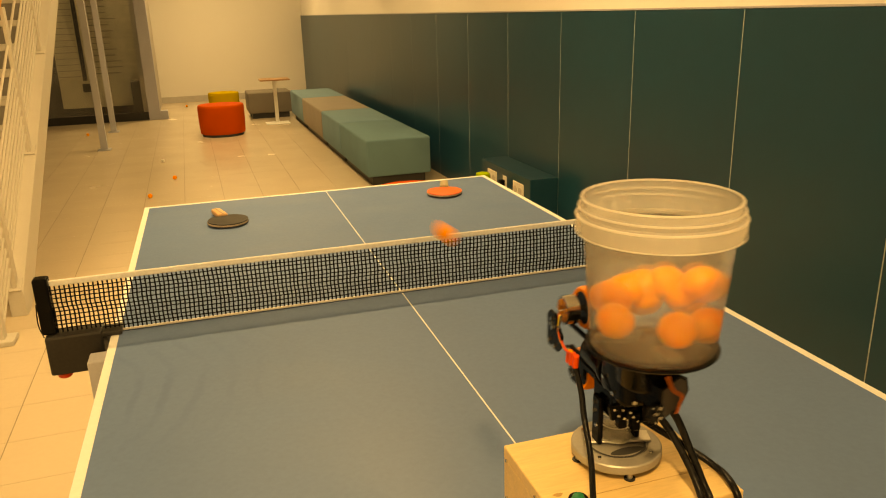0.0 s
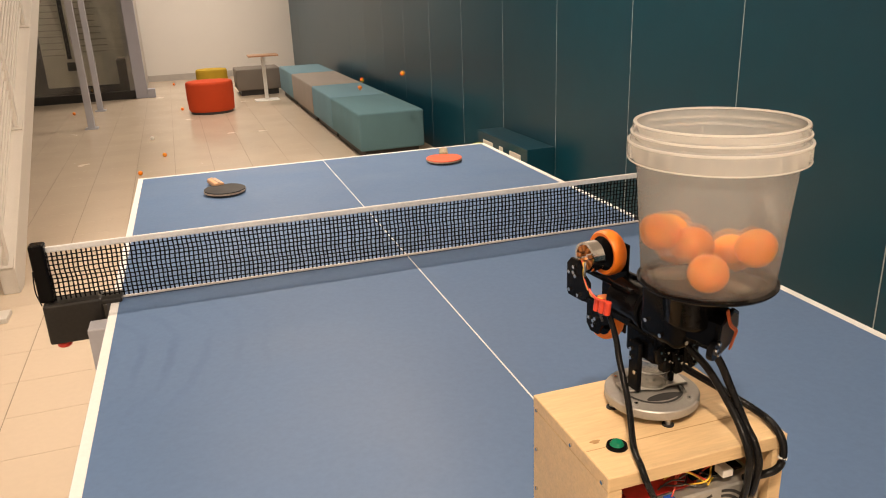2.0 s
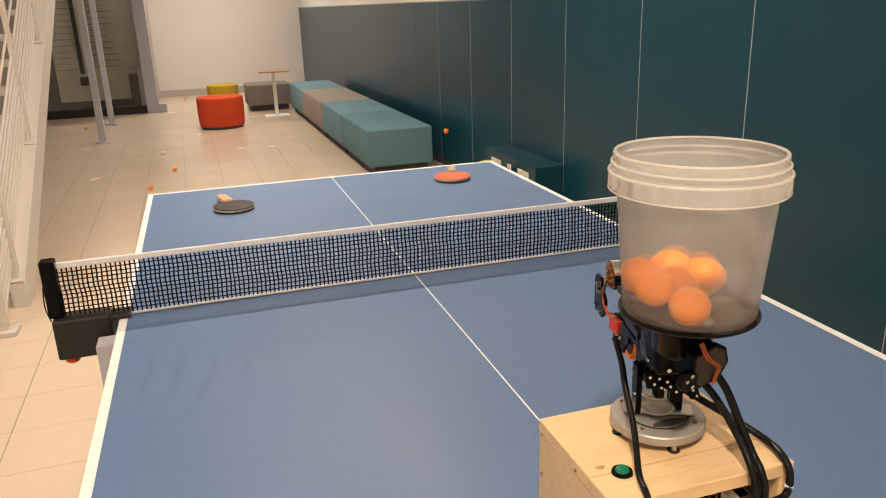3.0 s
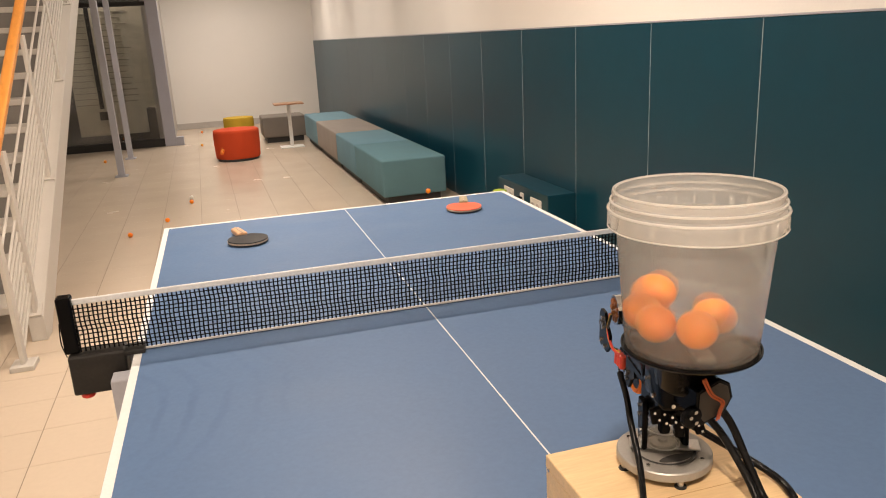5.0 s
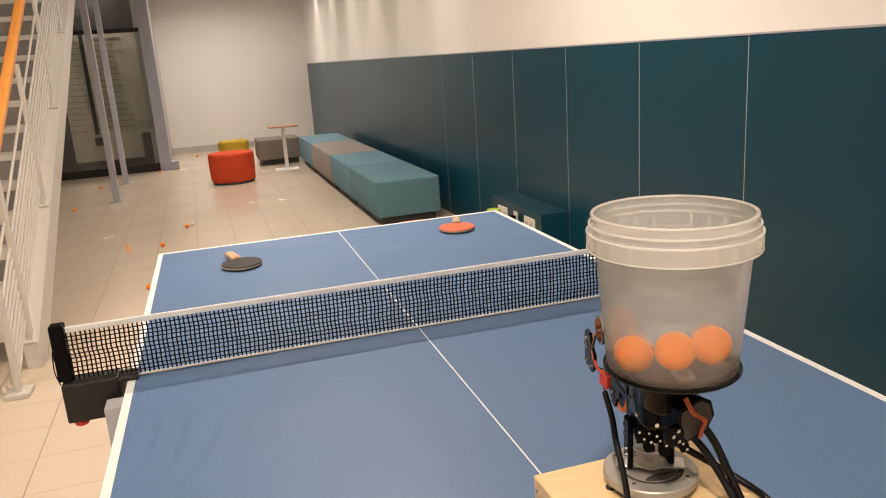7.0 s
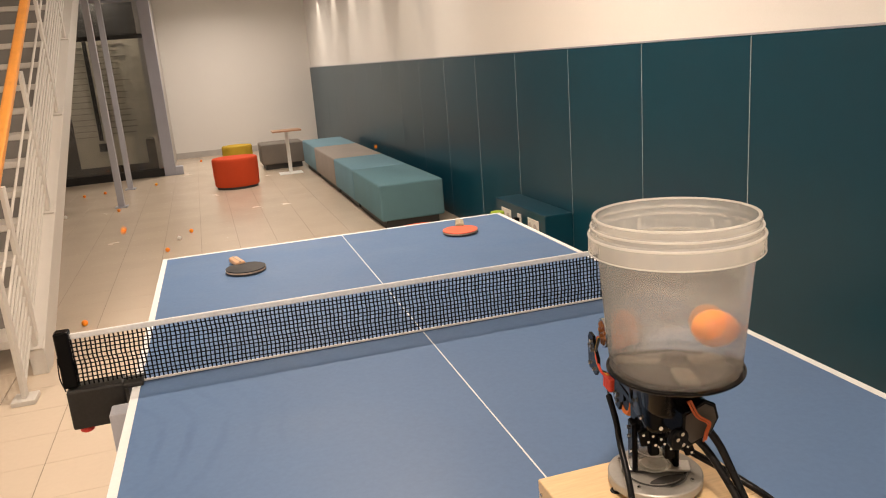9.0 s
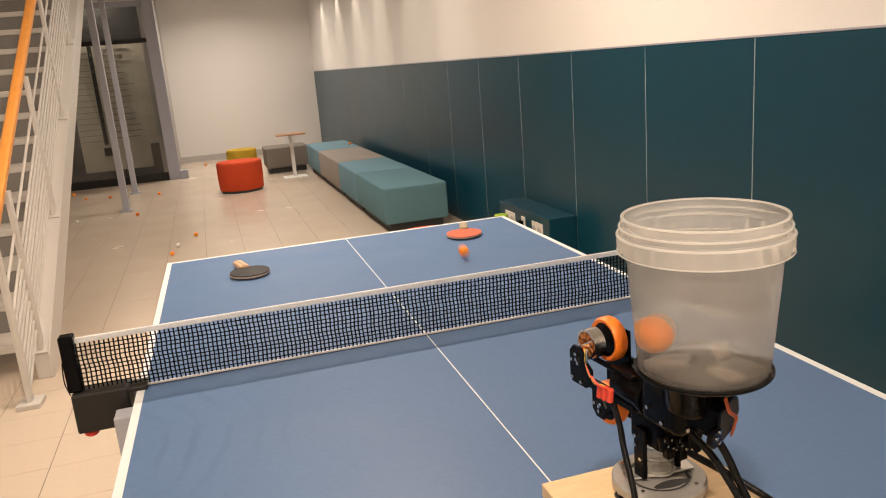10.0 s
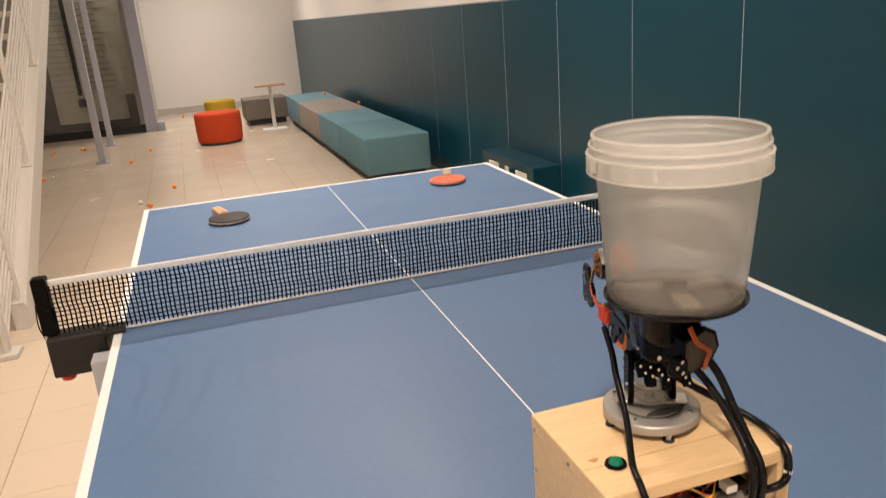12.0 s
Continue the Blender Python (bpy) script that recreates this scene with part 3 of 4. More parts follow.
def glass_entrance():
    g = thing("glass_door", "grey framed glass door reflecting the staircase", "glass door", pose(0.075, -0.05, 0), kind="structure", site=SITE)
    y = 10.82
    part("frame", block(-1.235, -1.065, y, y + 0.16, 0, 3.2, 0.004), FRAME_GREY, g, "wide grey door frame")
    part("frame", block(-3.05, -2.86, y, y + 0.16, 0, 3.2, 0.004), FRAME_GREY, g)
    part("foot_block", block(-1.062, -0.95, y - 0.02, y + 0.14, 0, 0.13, 0.004), FRAME_GREY, g)
    part("transom", block(-2.86, -1.235, y + 0.03, y + 0.11, 2.66, 2.74, 0.003), FRAME_GREY, g)
    part("transom", block(-2.86, -1.235, y + 0.03, y + 0.11, 2.13, 2.19, 0.003), BLACK_STEEL, g)
    part("bottom_rail", block(-2.86, -1.235, y + 0.03, y + 0.11, 0, 0.12, 0.003), BLACK_STEEL, g, "dark bottom rail")
    part("pane", block(-2.86, -1.235, y + 0.065, y + 0.073, 0.12, 2.13), GLASS, g)
    part("pane", block(-2.86, -1.235, y + 0.065, y + 0.073, 2.19, 2.66), GLASS, g)
    part("handle", rod((-2.0, y + 0.02, 0.85), (-2.0, y + 0.02, 1.15), 0.012), CHROME, g)
    part("handle_mount", rod((-2.0, y + 0.02, 0.9), (-2.0, y + 0.066, 0.9), 0.008), CHROME, g)
    part("lintel", block(-3.8, -1.065, y + 0.02, y + 0.14, 3.2, 5.0), PLASTER, g)
    part("lobby_wall", block(-3.05, -1.27, 12.6, 12.7, 0, 3.2), PLASTER, g)
    part("lobby_cabinet", block(-1.46, -1.26, 11.2, 11.55, 0, 0.58, 0.005), DARK, g, "dark low cabinet behind the glass")
    part("lobby_ceiling", block(-3.05, -1.27, 10.97, 12.6, 3.1, 3.2), PLASTER, g)
    # Glowing plate that goes with the added lobby lamp.
    part("added_lobby_lamp", block(-2.3, -1.9, 11.15, 11.45, 3.085, 3.098), LIGHT_PANEL, g)
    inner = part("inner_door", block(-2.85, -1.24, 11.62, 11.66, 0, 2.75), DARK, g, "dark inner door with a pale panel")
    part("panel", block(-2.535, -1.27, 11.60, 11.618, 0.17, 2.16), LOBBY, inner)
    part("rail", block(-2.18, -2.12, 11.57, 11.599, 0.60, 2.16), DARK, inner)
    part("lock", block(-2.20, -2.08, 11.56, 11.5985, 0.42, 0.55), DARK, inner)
    # Grey bars draw the stair treads as reflected in the glass.
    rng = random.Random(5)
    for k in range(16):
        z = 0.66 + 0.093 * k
        part("mirrored_tread", block(-2.52, -2.2, 11.588, 11.5995, z, z + 0.012), GREY_REFLECTION, inner)
        part("mirrored_tread", block(-2.04 + rng.uniform(0, 0.05), -1.62 + rng.uniform(-0.1, 0.06), 11.588, 11.5995, z + 0.03, z + 0.046), GREY_REFLECTION, inner)
    part("side_fill", block(-3.8, -3.05, y + 0.02, y + 0.14, 0, 3.2), PLASTER, g)


def air_conditioner():
    a = thing("air_conditioner", "white wall-mounted air conditioner high on the wall", "air conditioner", pose(0.47, BACK_Y - 0.001, 2.91), site=SITE)
    part("casing", block(-0.36, 0.36, -0.2, 0, 0, 0.26, 0.02), STRIP, a)
    part("flap", block(-0.33, 0.33, -0.19, -0.06, -0.008, -0.002), GREY_TRIM, a)


# ---- ball launcher ----
AXIS = Vector((-0.012, -1.189, 0.962))
CASE = (-0.141, 0.092, -1.312, -1.124, TOP, 0.962)


def bolt(parent, p, d, r=0.003):
    p, d = Vector(p), Vector(d).normalized()
    ob = part("bolt", rod(p, p + d * 0.0025, r * 0.85, 8), CHROME, parent)
    return ob


def launcher_case():
    robot = thing("ball_launcher", "home-made table tennis ball launcher in a pine case on the table", "ball launcher", Matrix.Translation(AXIS))
    x0, x1, y0, y1, z0, z1 = (CASE[0] - AXIS.x, CASE[1] - AXIS.x, CASE[2] - AXIS.y, CASE[3] - AXIS.y, CASE[4] + 0.0015 - AXIS.z, CASE[5] - AXIS.z)
    t = 0.018
    case = part("case_top", block(x0, x1, y0, y1, z1 - t, z1, 0.0012, 1), PINE, robot, "pale pine top board with a dark glue joint")
    part("glue_joint", block(x0 + 0.002, x1 - 0.002, y0 + 0.052, y0 + 0.0528, z1 - 0.002, z1 + 0.0002), PINE_END, case)
    for kx, ky, kr in ((0.021, 0.066, 0.006), (0.150, 0.12, 0.005)):
        outline = [(x0 + kx + kr * (1 + 0.3 * math.sin(3 * a)) * math.cos(a), y0 + ky + 0.6 * kr * math.sin(a)) for a in [2 * math.pi * q / 14 for q in range(14)]]
        part("knot", plate(outline, z1 - 0.001, z1 + 0.0002), PINE_END, case)
    left = part("case_side", block(x0 + 0.0005, x0 + t, y0 + 0.0005, y1 - 0.0005, z0, z1 - t - 0.0003, 0.001, 1), PINE, robot, "pine side board")
    right = part("case_side", block(x1 - t, x1 - 0.0005, y0 + 0.0005, y1 - 0.0005, z0, z1 - t - 0.0003, 0.001, 1), PINE, robot, "pine side board")
    part("case_back", block(x0 + t + 0.0003, x1 - t - 0.0003, y1 - t, y1 - 0.0005, z0, z1 - t - 0.0003), PINE, robot)
    part("case_floor", block(x0 + t + 0.0003, x1 - t - 0.0003, y0 + 0.001, y1 - t - 0.0003, z0, z0 + 0.012), PINE, robot)
    for z in (-0.012, -0.07, -0.13, -0.185):
        bolt(left, (x0 + 0.0005, y0 + 0.012, z), (-1, 0, 0))
        bolt(left, (x0 + 0.0005, y1 - 0.012, z - 0.004), (-1, 0, 0))
    bolt(left, (x0 + 0.0005, (y0 + y1) / 2 - 0.01, -0.010), (-1, 0, 0))
    # push switch on the lid
    sx, sy = -0.102 - AXIS.x, -1.263 - AXIS.y
    sw = part("switch", lathe([(0, 0.003), (0.0115, 0.003), (0.0125, 0.0), (0, 0)], 28), BLACK_PRINT, robot, "round rocker switch with green cap", m=pose(sx, sy, z1 + 0.0002))
    part("switch_cap", lathe([(0, 0.0075), (0.006, 0.0068), (0.0082, 0.003), (0, 0.003)], 24), SWITCH_GREEN, sw, "glossy green rocker")
    # electronics in the open front
    psu = part("power_supply", block(x0 + 0.075, x1 - t - 0.002, y0 + 0.012, y1 - t - 0.01, z0 + 0.013, z1 - 0.062, 0.002, 1), PSU, robot, "silver power supply with round fan grille")
    cx, cz = x1 - 0.075, z1 - 0.105
    for r in (0.010, 0.017, 0.024, 0.031, 0.038):
        for a0 in (20, 110, 200, 290):
            bm = bmesh.new()
            n = 8
            front, vsl = y0 + 0.0118, []
            for i in range(n + 1):
                a = radians(a0 + 70 * i / n)
                for rr in (r - 0.0019, r + 0.0019):
                    vsl.append(bm.verts.new((cx + rr * math.cos(a), front, cz + rr * math.sin(a))))
            for i in range(n):
                bm.faces.new((vsl[2 * i], vsl[2 * i + 1], vsl[2 * i + 3], vsl[2 * i + 2]))
            ret = bmesh.ops.extrude_face_region(bm, geom=list(bm.faces))
            bmesh.ops.translate(bm, verts=[v for v in ret["geom"] if isinstance(v, bmesh.types.BMVert)], vec=(0, 0.0015, 0))
            part("grille_slot", bm, DARK, psu)
    bolt(psu, (x1 - t - 0.012, y0 + 0.012, z1 - 0.07), (0, -1, 0))
    board = part("circuit_board", turned(block(-0.05, 0.05, -0.03, 0.03, -0.001, 0.001), pose(x0 + 0.085, y0 + 0.05, z1 - 0.046, 24, 6, 8)), PCB, robot, "red circuit board")
    part("circuit_board", turned(block(-0.03, 0.03, -0.02, 0.02, -0.001, 0.001), pose(x0 + 0.05, y0 + 0.04, z1 - 0.085, 60, 0, 0)), PCB, robot, "red circuit board")
    part("circuit_board", block(x0 + 0.13, x0 + 0.2, y0 + 0.03, y0 + 0.09, z1 - 0.058, z1 - 0.055), BLACK_PRINT, robot, "black circuit board")
    part("terminal", block(x0 + 0.160, x0 + 0.174, y0 + 0.014, y0 + 0.03, z1 - 0.052, z1 - 0.042, 0.001, 1), SOCKET, robot, "white screw terminal")
    part("terminal", block(x0 + 0.085, x0 + 0.097, y0 + 0.012, y0 + 0.022, z1 - 0.068, z1 - 0.060, 0.001, 1), BLUE_PLASTIC, robot, "blue terminal block")
    part("terminal", block(x0 + 0.028, x0 + 0.044, y0 + 0.008, y0 + 0.018, z1 - 0.082, z1 - 0.066, 0.001, 1), SOCKET, robot)
    rng = random.Random(11)
    for i, mat in enumerate([WIRE_RED, WIRE_YELLOW, WIRE_BLACK, WIRE_RED, WIRE_YELLOW, WIRE_BLACK, WIRE_RED, WIRE_BLACK, WIRE_YELLOW, WIRE_BLACK]):
        pts = []
        xa = x0 + rng.uniform(0.025, 0.06)
        xb = x0 + rng.uniform(0.10, 0.17)
        for k in range(5):
            u = k / 4
            pts.append((xa + (xb - xa) * u, y0 + 0.012 + rng.uniform(-0.002, 0.03), z1 - 0.088 + 0.045 * u + rng.uniform(-0.016, 0.02)))
        part("wire", tube(pts, 0.0011, 6, steps=6), mat, robot)
    return robot


def turntable(robot):
    tt = part("turntable", lathe([(0.0, 0.0075), (0.036, 0.0075), (0.0365, 0.0088), (0.0545, 0.0088), (0.057, 0.011), (0.057, 0.02), (0.0555, 0.0215), (0.040, 0.0215), (0.0395, 0.0195), (0.0385, 0.0195), (0.038, 0.0215), (0.0345, 0.0215), (0.034, 0.009), (0.0, 0.009)], 64), MATT_ALU, robot, "round grey turntable bearing", smooth=True, m=pose(-0.003, -0.008, 0))
    part("inner_plate", lathe([(0, 0.0195), (0.0330, 0.0195), (0.0335, 0.0190), (0.0335, 0.0150), (0, 0.0150)], 48), MATT_ALU, tt, "flat inner bearing plate", smooth=True)
    # Dark plate laid on the bearing in place of a shaded hole.
    slot = [(0.004 + 0.021 * math.cos(q) * (1 + 0.12 * math.cos(2 * q)), -0.021 + 0.0075 * math.sin(q)) for q in [2 * math.pi * i / 24 for i in range(24)]]
    part("painted_hole", plate(slot, 0.0196, 0.0199), DARK, tt, "dark plate painting the shaded slot in the bearing")
    part("bearing_gap", lathe([(0.0344, 0.0216), (0.0376, 0.0216), (0.0376, 0.0219), (0.0344, 0.0219)], 56, closed=True), DARK, tt, "dark ring joint of the bearing")
    for k in range(4):
        a = radians(35 + 90 * k)
        for r in (0.047,):
            bolt(tt, (r * math.cos(a), r * math.sin(a), 0.0215), (0, 0, 1))
        a = radians(80 + 90 * k)
        part("standoff", rod((0.05 * math.cos(a), 0.05 * math.sin(a), 0.0003), (0.05 * math.cos(a), 0.05 * math.sin(a), 0.0087), 0.0036, 6), ALU, tt, "steel spacer bolt")
        part("washer", turned(lathe([(0, 0.0022), (0.006, 0.0022), (0.0072, 0.0015), (0.0072, 0.0003), (0, 0.0003)], 16), pose(0.05 * math.cos(a), 0.05 * math.sin(a), 0)), BLACK_STEEL, tt, "dark steel washer")


BARREL = 0.121  # height of the barrel's axis above the case
HOP = 0.185     # height of the hopper's base above the case
BACK = -0.08    # hopper's centre behind the turning axis


def launch_wheel(head, z, sign):
    w = part("launch_wheel", turned(lathe([(0.0225, -0.008), (0.027, -0.0095), (0.0292, -0.006), (0.0297, 0.0), (0.0292, 0.006), (0.027, 0.0095), (0.0225, 0.008)], 40, closed=True), pose(0, 0.092, z, 0, 90, 0)), ORANGE_TYRE, head, "orange rubber launch wheel", smooth=True)
    part("hub", turned(lathe([(0, -0.007), (0.0225, -0.007), (0.0225, 0.007), (0, 0.007)], 32), pose(0, 0.092, z, 0, 90, 0)), BLACK_PRINT, w, "black wheel hub")
    m = Matrix.Translation((0, 0.092, z)) @ Matrix.Diagonal((-sign, 1, 1, 1))
    mot = part("motor", turned(lathe([(0, -0.006), (0.0168, -0.006), (0.0168, -0.010), (0.0198, -0.010), (0.0198, 0.007), (0.017, 0.009), (0.004, 0.0095), (0.004, 0.018), (0, 0.018)], 36), m @ pose(-0.026, 0, 0, 0, 90, 0)), CHROME, head, "silver motor with copper windings", smooth=True)
    for k in range(9):
        a = 2 * math.pi * k / 9
        c = Vector((-0.0345, 0.0118 * math.cos(a), 0.0118 * math.sin(a)))
        part("winding", turned(block(-0.003, 0.003, -0.0024, 0.0024, -0.0042, 0.0042, 0.001, 1), m @ Matrix.Translation(c) @ Matrix.Rotation(a - math.pi / 2, 4, "X")), COPPER, mot)


def side_plate(head, z, up, x):
    """The motor's mounting plate, an upright black sheet with bolts."""
    out = [(-0.030, -0.012), (-0.018, -0.024), (0.012, -0.024), (0.016, -0.018), (0.016, 0.018), (0.008, 0.027), (-0.008, 0.027), (-0.016, 0.012), (-0.030, 0.004)]
    out = [(a, b * up) for a, b in out]
    if up < 0:
        out = out[::-1]
    bm = plate(out, -0.002, 0.002, bevel=0.0006)
    m = Matrix.Translation((x, 0.092, z)) @ Matrix(((0, 0, 1, 0), (1, 0, 0, 0), (0, 1, 0, 0), (0, 0, 0, 1)))
    p = part("motor_plate", turned(bm, m), BLACK_PRINT, head, "black motor plate")
    for dy, dz in ((0.0, 0.017), (0.009, 0.008), (-0.004, 0.006), (0.008, -0.016), (-0.010, -0.018), (0.0, 0.010)):
        bolt(p, (x - 0.0022, 0.092 + dy, z + dz * up), (-1, 0, 0), 0.003)


def launcher_head(robot):
    head = part("launch_head", block(-0.022, 0.022, -0.030, 0.024, 0.066, 0.104, 0.004), BLACK_PRINT, robot, "black swivelling launch head")
    # fork standing on the turntable
    for s in (-1, 1):
        arm = part("fork_arm", block(s * 0.026 - 0.0035, s * 0.026 + 0.0035, -0.011, 0.009, 0.0225, 0.088, 0.002, 1), BLACK_PRINT, head, "black fork arm")
        for z in (0.066, 0.078, 0.05):
            bolt(arm, (s * 0.026 + s * 0.0036, 0.003 if z != 0.05 else -0.006, z), (s, 0, 0))
    part("cup", lathe([(0.0192, 0.0248), (0.0205, 0.0248), (0.0205, 0.064), (0.0192, 0.064)], 36, closed=True), CLEAR_CUP, head, "clear acrylic cup", smooth=True)
    for z in (0.0262, 0.047, 0.0632):
        part("cup_edge", lathe([(0.0206 + 0.0007 * math.cos(q * math.pi / 3), z + 0.0009 * math.sin(q * math.pi / 3)) for q in range(6)], 36, closed=True), FROST_EDGE_GLINT, head, "cup edge, made milky to paint its highlight", smooth=True)
    part("cup_motor", lathe([(0, 0.031), (0.005, 0.031), (0.006, 0.028), (0.015, 0.0275), (0.0165, 0.0255), (0.0165, 0.0248), (0, 0.0248)], 28), MATT_ALU, head, "grey motor cap in the cup", smooth=True)
    part("bridge", turned(block(-0.042, 0.042, -0.0125, 0.0125, 0.0217, 0.0245, 0.001, 1), pose(0.002, 0.0, 0, 0, 0, -14)), ALU, head, "grey steel bridge plate")
    for k, (x, y, z) in enumerate(((-0.012, -0.035, 0.072), (0.006, -0.036, 0.066), (0.020, -0.035, 0.076), (0.0, -0.036, 0.094), (0.018, -0.035, 0.1), (-0.016, -0.035, 0.098))):
        part("bracket", block(x - 0.006, x + 0.006, y - 0.006, y + 0.006, z - 0.012, z + 0.012, 0.002, 1), BLACK_PRINT, head)
        bolt(head, (x, y - 0.0061, z + 0.004), (0, -1, 0.0), 0.0021)
    part("servo", block(-0.020, 0.020, -0.033, 0.01, 0.082, 0.104, 0.002, 1), BLACK_PRINT, head, "black servo")
    # small brackets, standoffs and screws round the tilt joint
    rng = random.Random(21)
    for x, y, z, w in ((-0.024, -0.040, 0.086, 0.007), (0.026, -0.040, 0.084, 0.008), (-0.005, -0.043, 0.082, 0.005), (0.010, -0.044, 0.108, 0.006), (-0.020, -0.044, 0.112, 0.005), (0.030, -0.036, 0.064, 0.006)):
        tab = part("bracket", turned(block(-w, w, -0.003, 0.003, -w * 1.5, w * 1.5, 0.0015, 1), pose(x, y, z, 0, rng.uniform(-18, 18), rng.uniform(-12, 12))), BLACK_PRINT, head)
        bolt(tab, (x - w * 0.4, y - 0.0028, z + w * 0.7), (0, -1, 0.1), 0.0019)
        bolt(tab, (x + w * 0.4, y - 0.0028, z - w * 0.6), (0, -1, 0.1), 0.0019)
    for x, z in ((-0.008, 0.074), (0.016, 0.092), (-0.015, 0.088)):
        part("nut", rod((x, -0.0405, z), (x, -0.0440, z), 0.0016, 6), CHROME, head, "bright steel nut")
    # barrel and throat
    part("barrel", rod((0, -0.05, BARREL), (0, 0.062, BARREL), 0.0245, 32, bevel=0.002), BLACK_PRINT, head, "black launch tube", smooth=True)
    part("barrel_collar", rod((0, 0.0, BARREL), (0, 0.009, BARREL), 0.0275, 32, bevel=0.001), BLACK_PRINT, head, smooth=True)
    part("throat", turned(lathe([(0.0, -0.055), (0.026, -0.055), (0.032, -0.048), (0.034, -0.02), (0.05, -0.001), (0.0, -0.001)], 40), pose(0, BACK + 0.02, HOP)), BLACK_PRINT, head, "black feed throat", smooth=True)
    elbow = part("feed_elbow", turned(block(-0.027, 0.024, -0.062, 0.004, 0.100, 0.176, 0.012, 3), pose(-0.002, -0.006, 0)), BLACK_PRINT, head, "black feed elbow under the tray", smooth=True)
    for x, y, z in ((-0.0295, -0.05, 0.165), (-0.0295, -0.02, 0.125), (-0.0295, -0.045, 0.115)):
        bolt(elbow, (x, y, z), (-1, 0, 0), 0.003)
    for x, z in ((-0.015, 0.112), (0.012, 0.108), (0.014, 0.13), (-0.012, 0.135)):
        bolt(elbow, (x, -0.0681, z), (0, -1, 0), 0.003)
    for s in (-1, 1):
        part("barrel_rail", block(s * 0.018 - 0.003, s * 0.018 + 0.003, 0.02, 0.115, BARREL - 0.024, BARREL - 0.018 + 0.003, 0.001, 1), BLACK_PRINT, head)
        part("barrel_rail", block(s * 0.018 - 0.003, s * 0.018 + 0.003, 0.02, 0.115, BARREL + 0.018, BARREL + 0.024, 0.001, 1), BLACK_PRINT, head)
    part("wheel_guard", block(0.0125, 0.0165, 0.066, 0.118, BARREL - 0.062, BARREL + 0.062, 0.002, 1), BLACK_PRINT, head, "black plate behind the wheels")
    launch_wheel(head, BARREL + 0.0475, -1)
    launch_wheel(head, BARREL - 0.043, 1)
    side_plate(head, BARREL + 0.021, 1, -0.049)
    side_plate(head, BARREL - 0.034, -1, -0.016)
    # plugs of the motor leads
    for k in range(3):
        y = 0.037 + 0.0102 * k
        part("plug", turned(rod((0, 0, -0.009), (0, 0, 0.009), 0.0043, 12, bevel=0.001), pose(-0.041, y, BARREL - 0.001 - 0.001 * k, 8, 0, 0)), WIRE_RED, head, "red bullet connector")
        part("motor_lead", tube([(-0.043, 0.087 - 0.003 * k, BARREL + 0.045), (-0.05, 0.072, BARREL + 0.028), (-0.048, 0.055 + 0.004 * k, BARREL + 0.01), (-0.041, y, BARREL + 0.007)], 0.0017, 8), (WIRE_RED, WIRE_YELLOW, WIRE_BLACK)[k], head)
        part("motor_lead", tube([(-0.041, y, BARREL - 0.009), (-0.042, 0.048, BARREL - 0.014), (-0.041, 0.046, BARREL - 0.022)], 0.0013, 6), WIRE_BLACK, head)
    # feeder motor under the hopper
    fm = pose(0.014, BACK - 0.004, HOP - 0.054, 6, -14, 18)
    outline = [(-0.026, -0.010), (-0.018, -0.024), (0.012, -0.024), (0.026, -0.008), (0.024, 0.012), (0.012, 0.024), (-0.020, 0.022)]
    to_front = Matrix.Rotation(radians(90), 4, "X")
    feeder = part("feeder_motor", turned(plate([(u * 0.93, v * 0.93) for u, v in outline], -0.030, 0.010, bevel=0.002), fm @ to_front), BLACK_PRINT, head, "black feeder motor block")
    part("rim_plate", turned(plate(outline, 0.0102, 0.014, bevel=0.0012), fm @ to_front), BLACK_PRINT, feeder, "glossy black six-sided cover")
    part("cover", turned(plate([(u * 0.84, v * 0.84) for u, v in outline], 0.0141, 0.0146), fm @ to_front), DARK_COVER, feeder, "matt dark brown cover")
    part("feeder_bracket", turned(rod((0, 0, -0.003), (0, 0, 0.004), 0.0125, 24, bevel=0.0015), fm @ Matrix.Translation((-0.030, -0.012, -0.006)) @ to_front), BLACK_PRINT, feeder, "round black bracket")
    for du, dv in ((-0.034, -0.002), (-0.028, -0.012), (-0.027, 0.002)):
        p = fm @ Vector((du, -0.0161, dv))
        bolt(feeder, p, fm.to_3x3() @ Vector((0, -1, 0)), 0.0028)
    part("feeder_arm", turned(block(-0.006, 0.006, -0.006, 0.006, -0.032, 0.026, 0.002), pose(-0.004, BACK + 0.045, HOP - 0.078, 0, 16, 0)), BLACK_PRINT, head)
    part("feeder_arm", turned(block(-0.005, 0.005, -0.006, 0.006, -0.022, 0.022, 0.002), pose(0.018, BACK + 0.05, HOP - 0.1, 0, -34, 0)), BLACK_PRINT, head)
    for k, (mat, w) in enumerate(((WIRE_ORANGE, 0.0), (WIRE_ORANGE, 0.0032))):
        part("feeder_lead", tube([fm @ Vector(q) for q in ((-0.012 + w, -0.0155, 0.036), (-0.006 + w, -0.0175, 0.014), (0.006 + w, -0.019, -0.002), (0.002 + w, -0.0185, -0.012), (-0.001 + w, -0.017, -0.024))], 0.0012, 6), mat, head, "orange feeder lead")
    hopper(head)
    return head


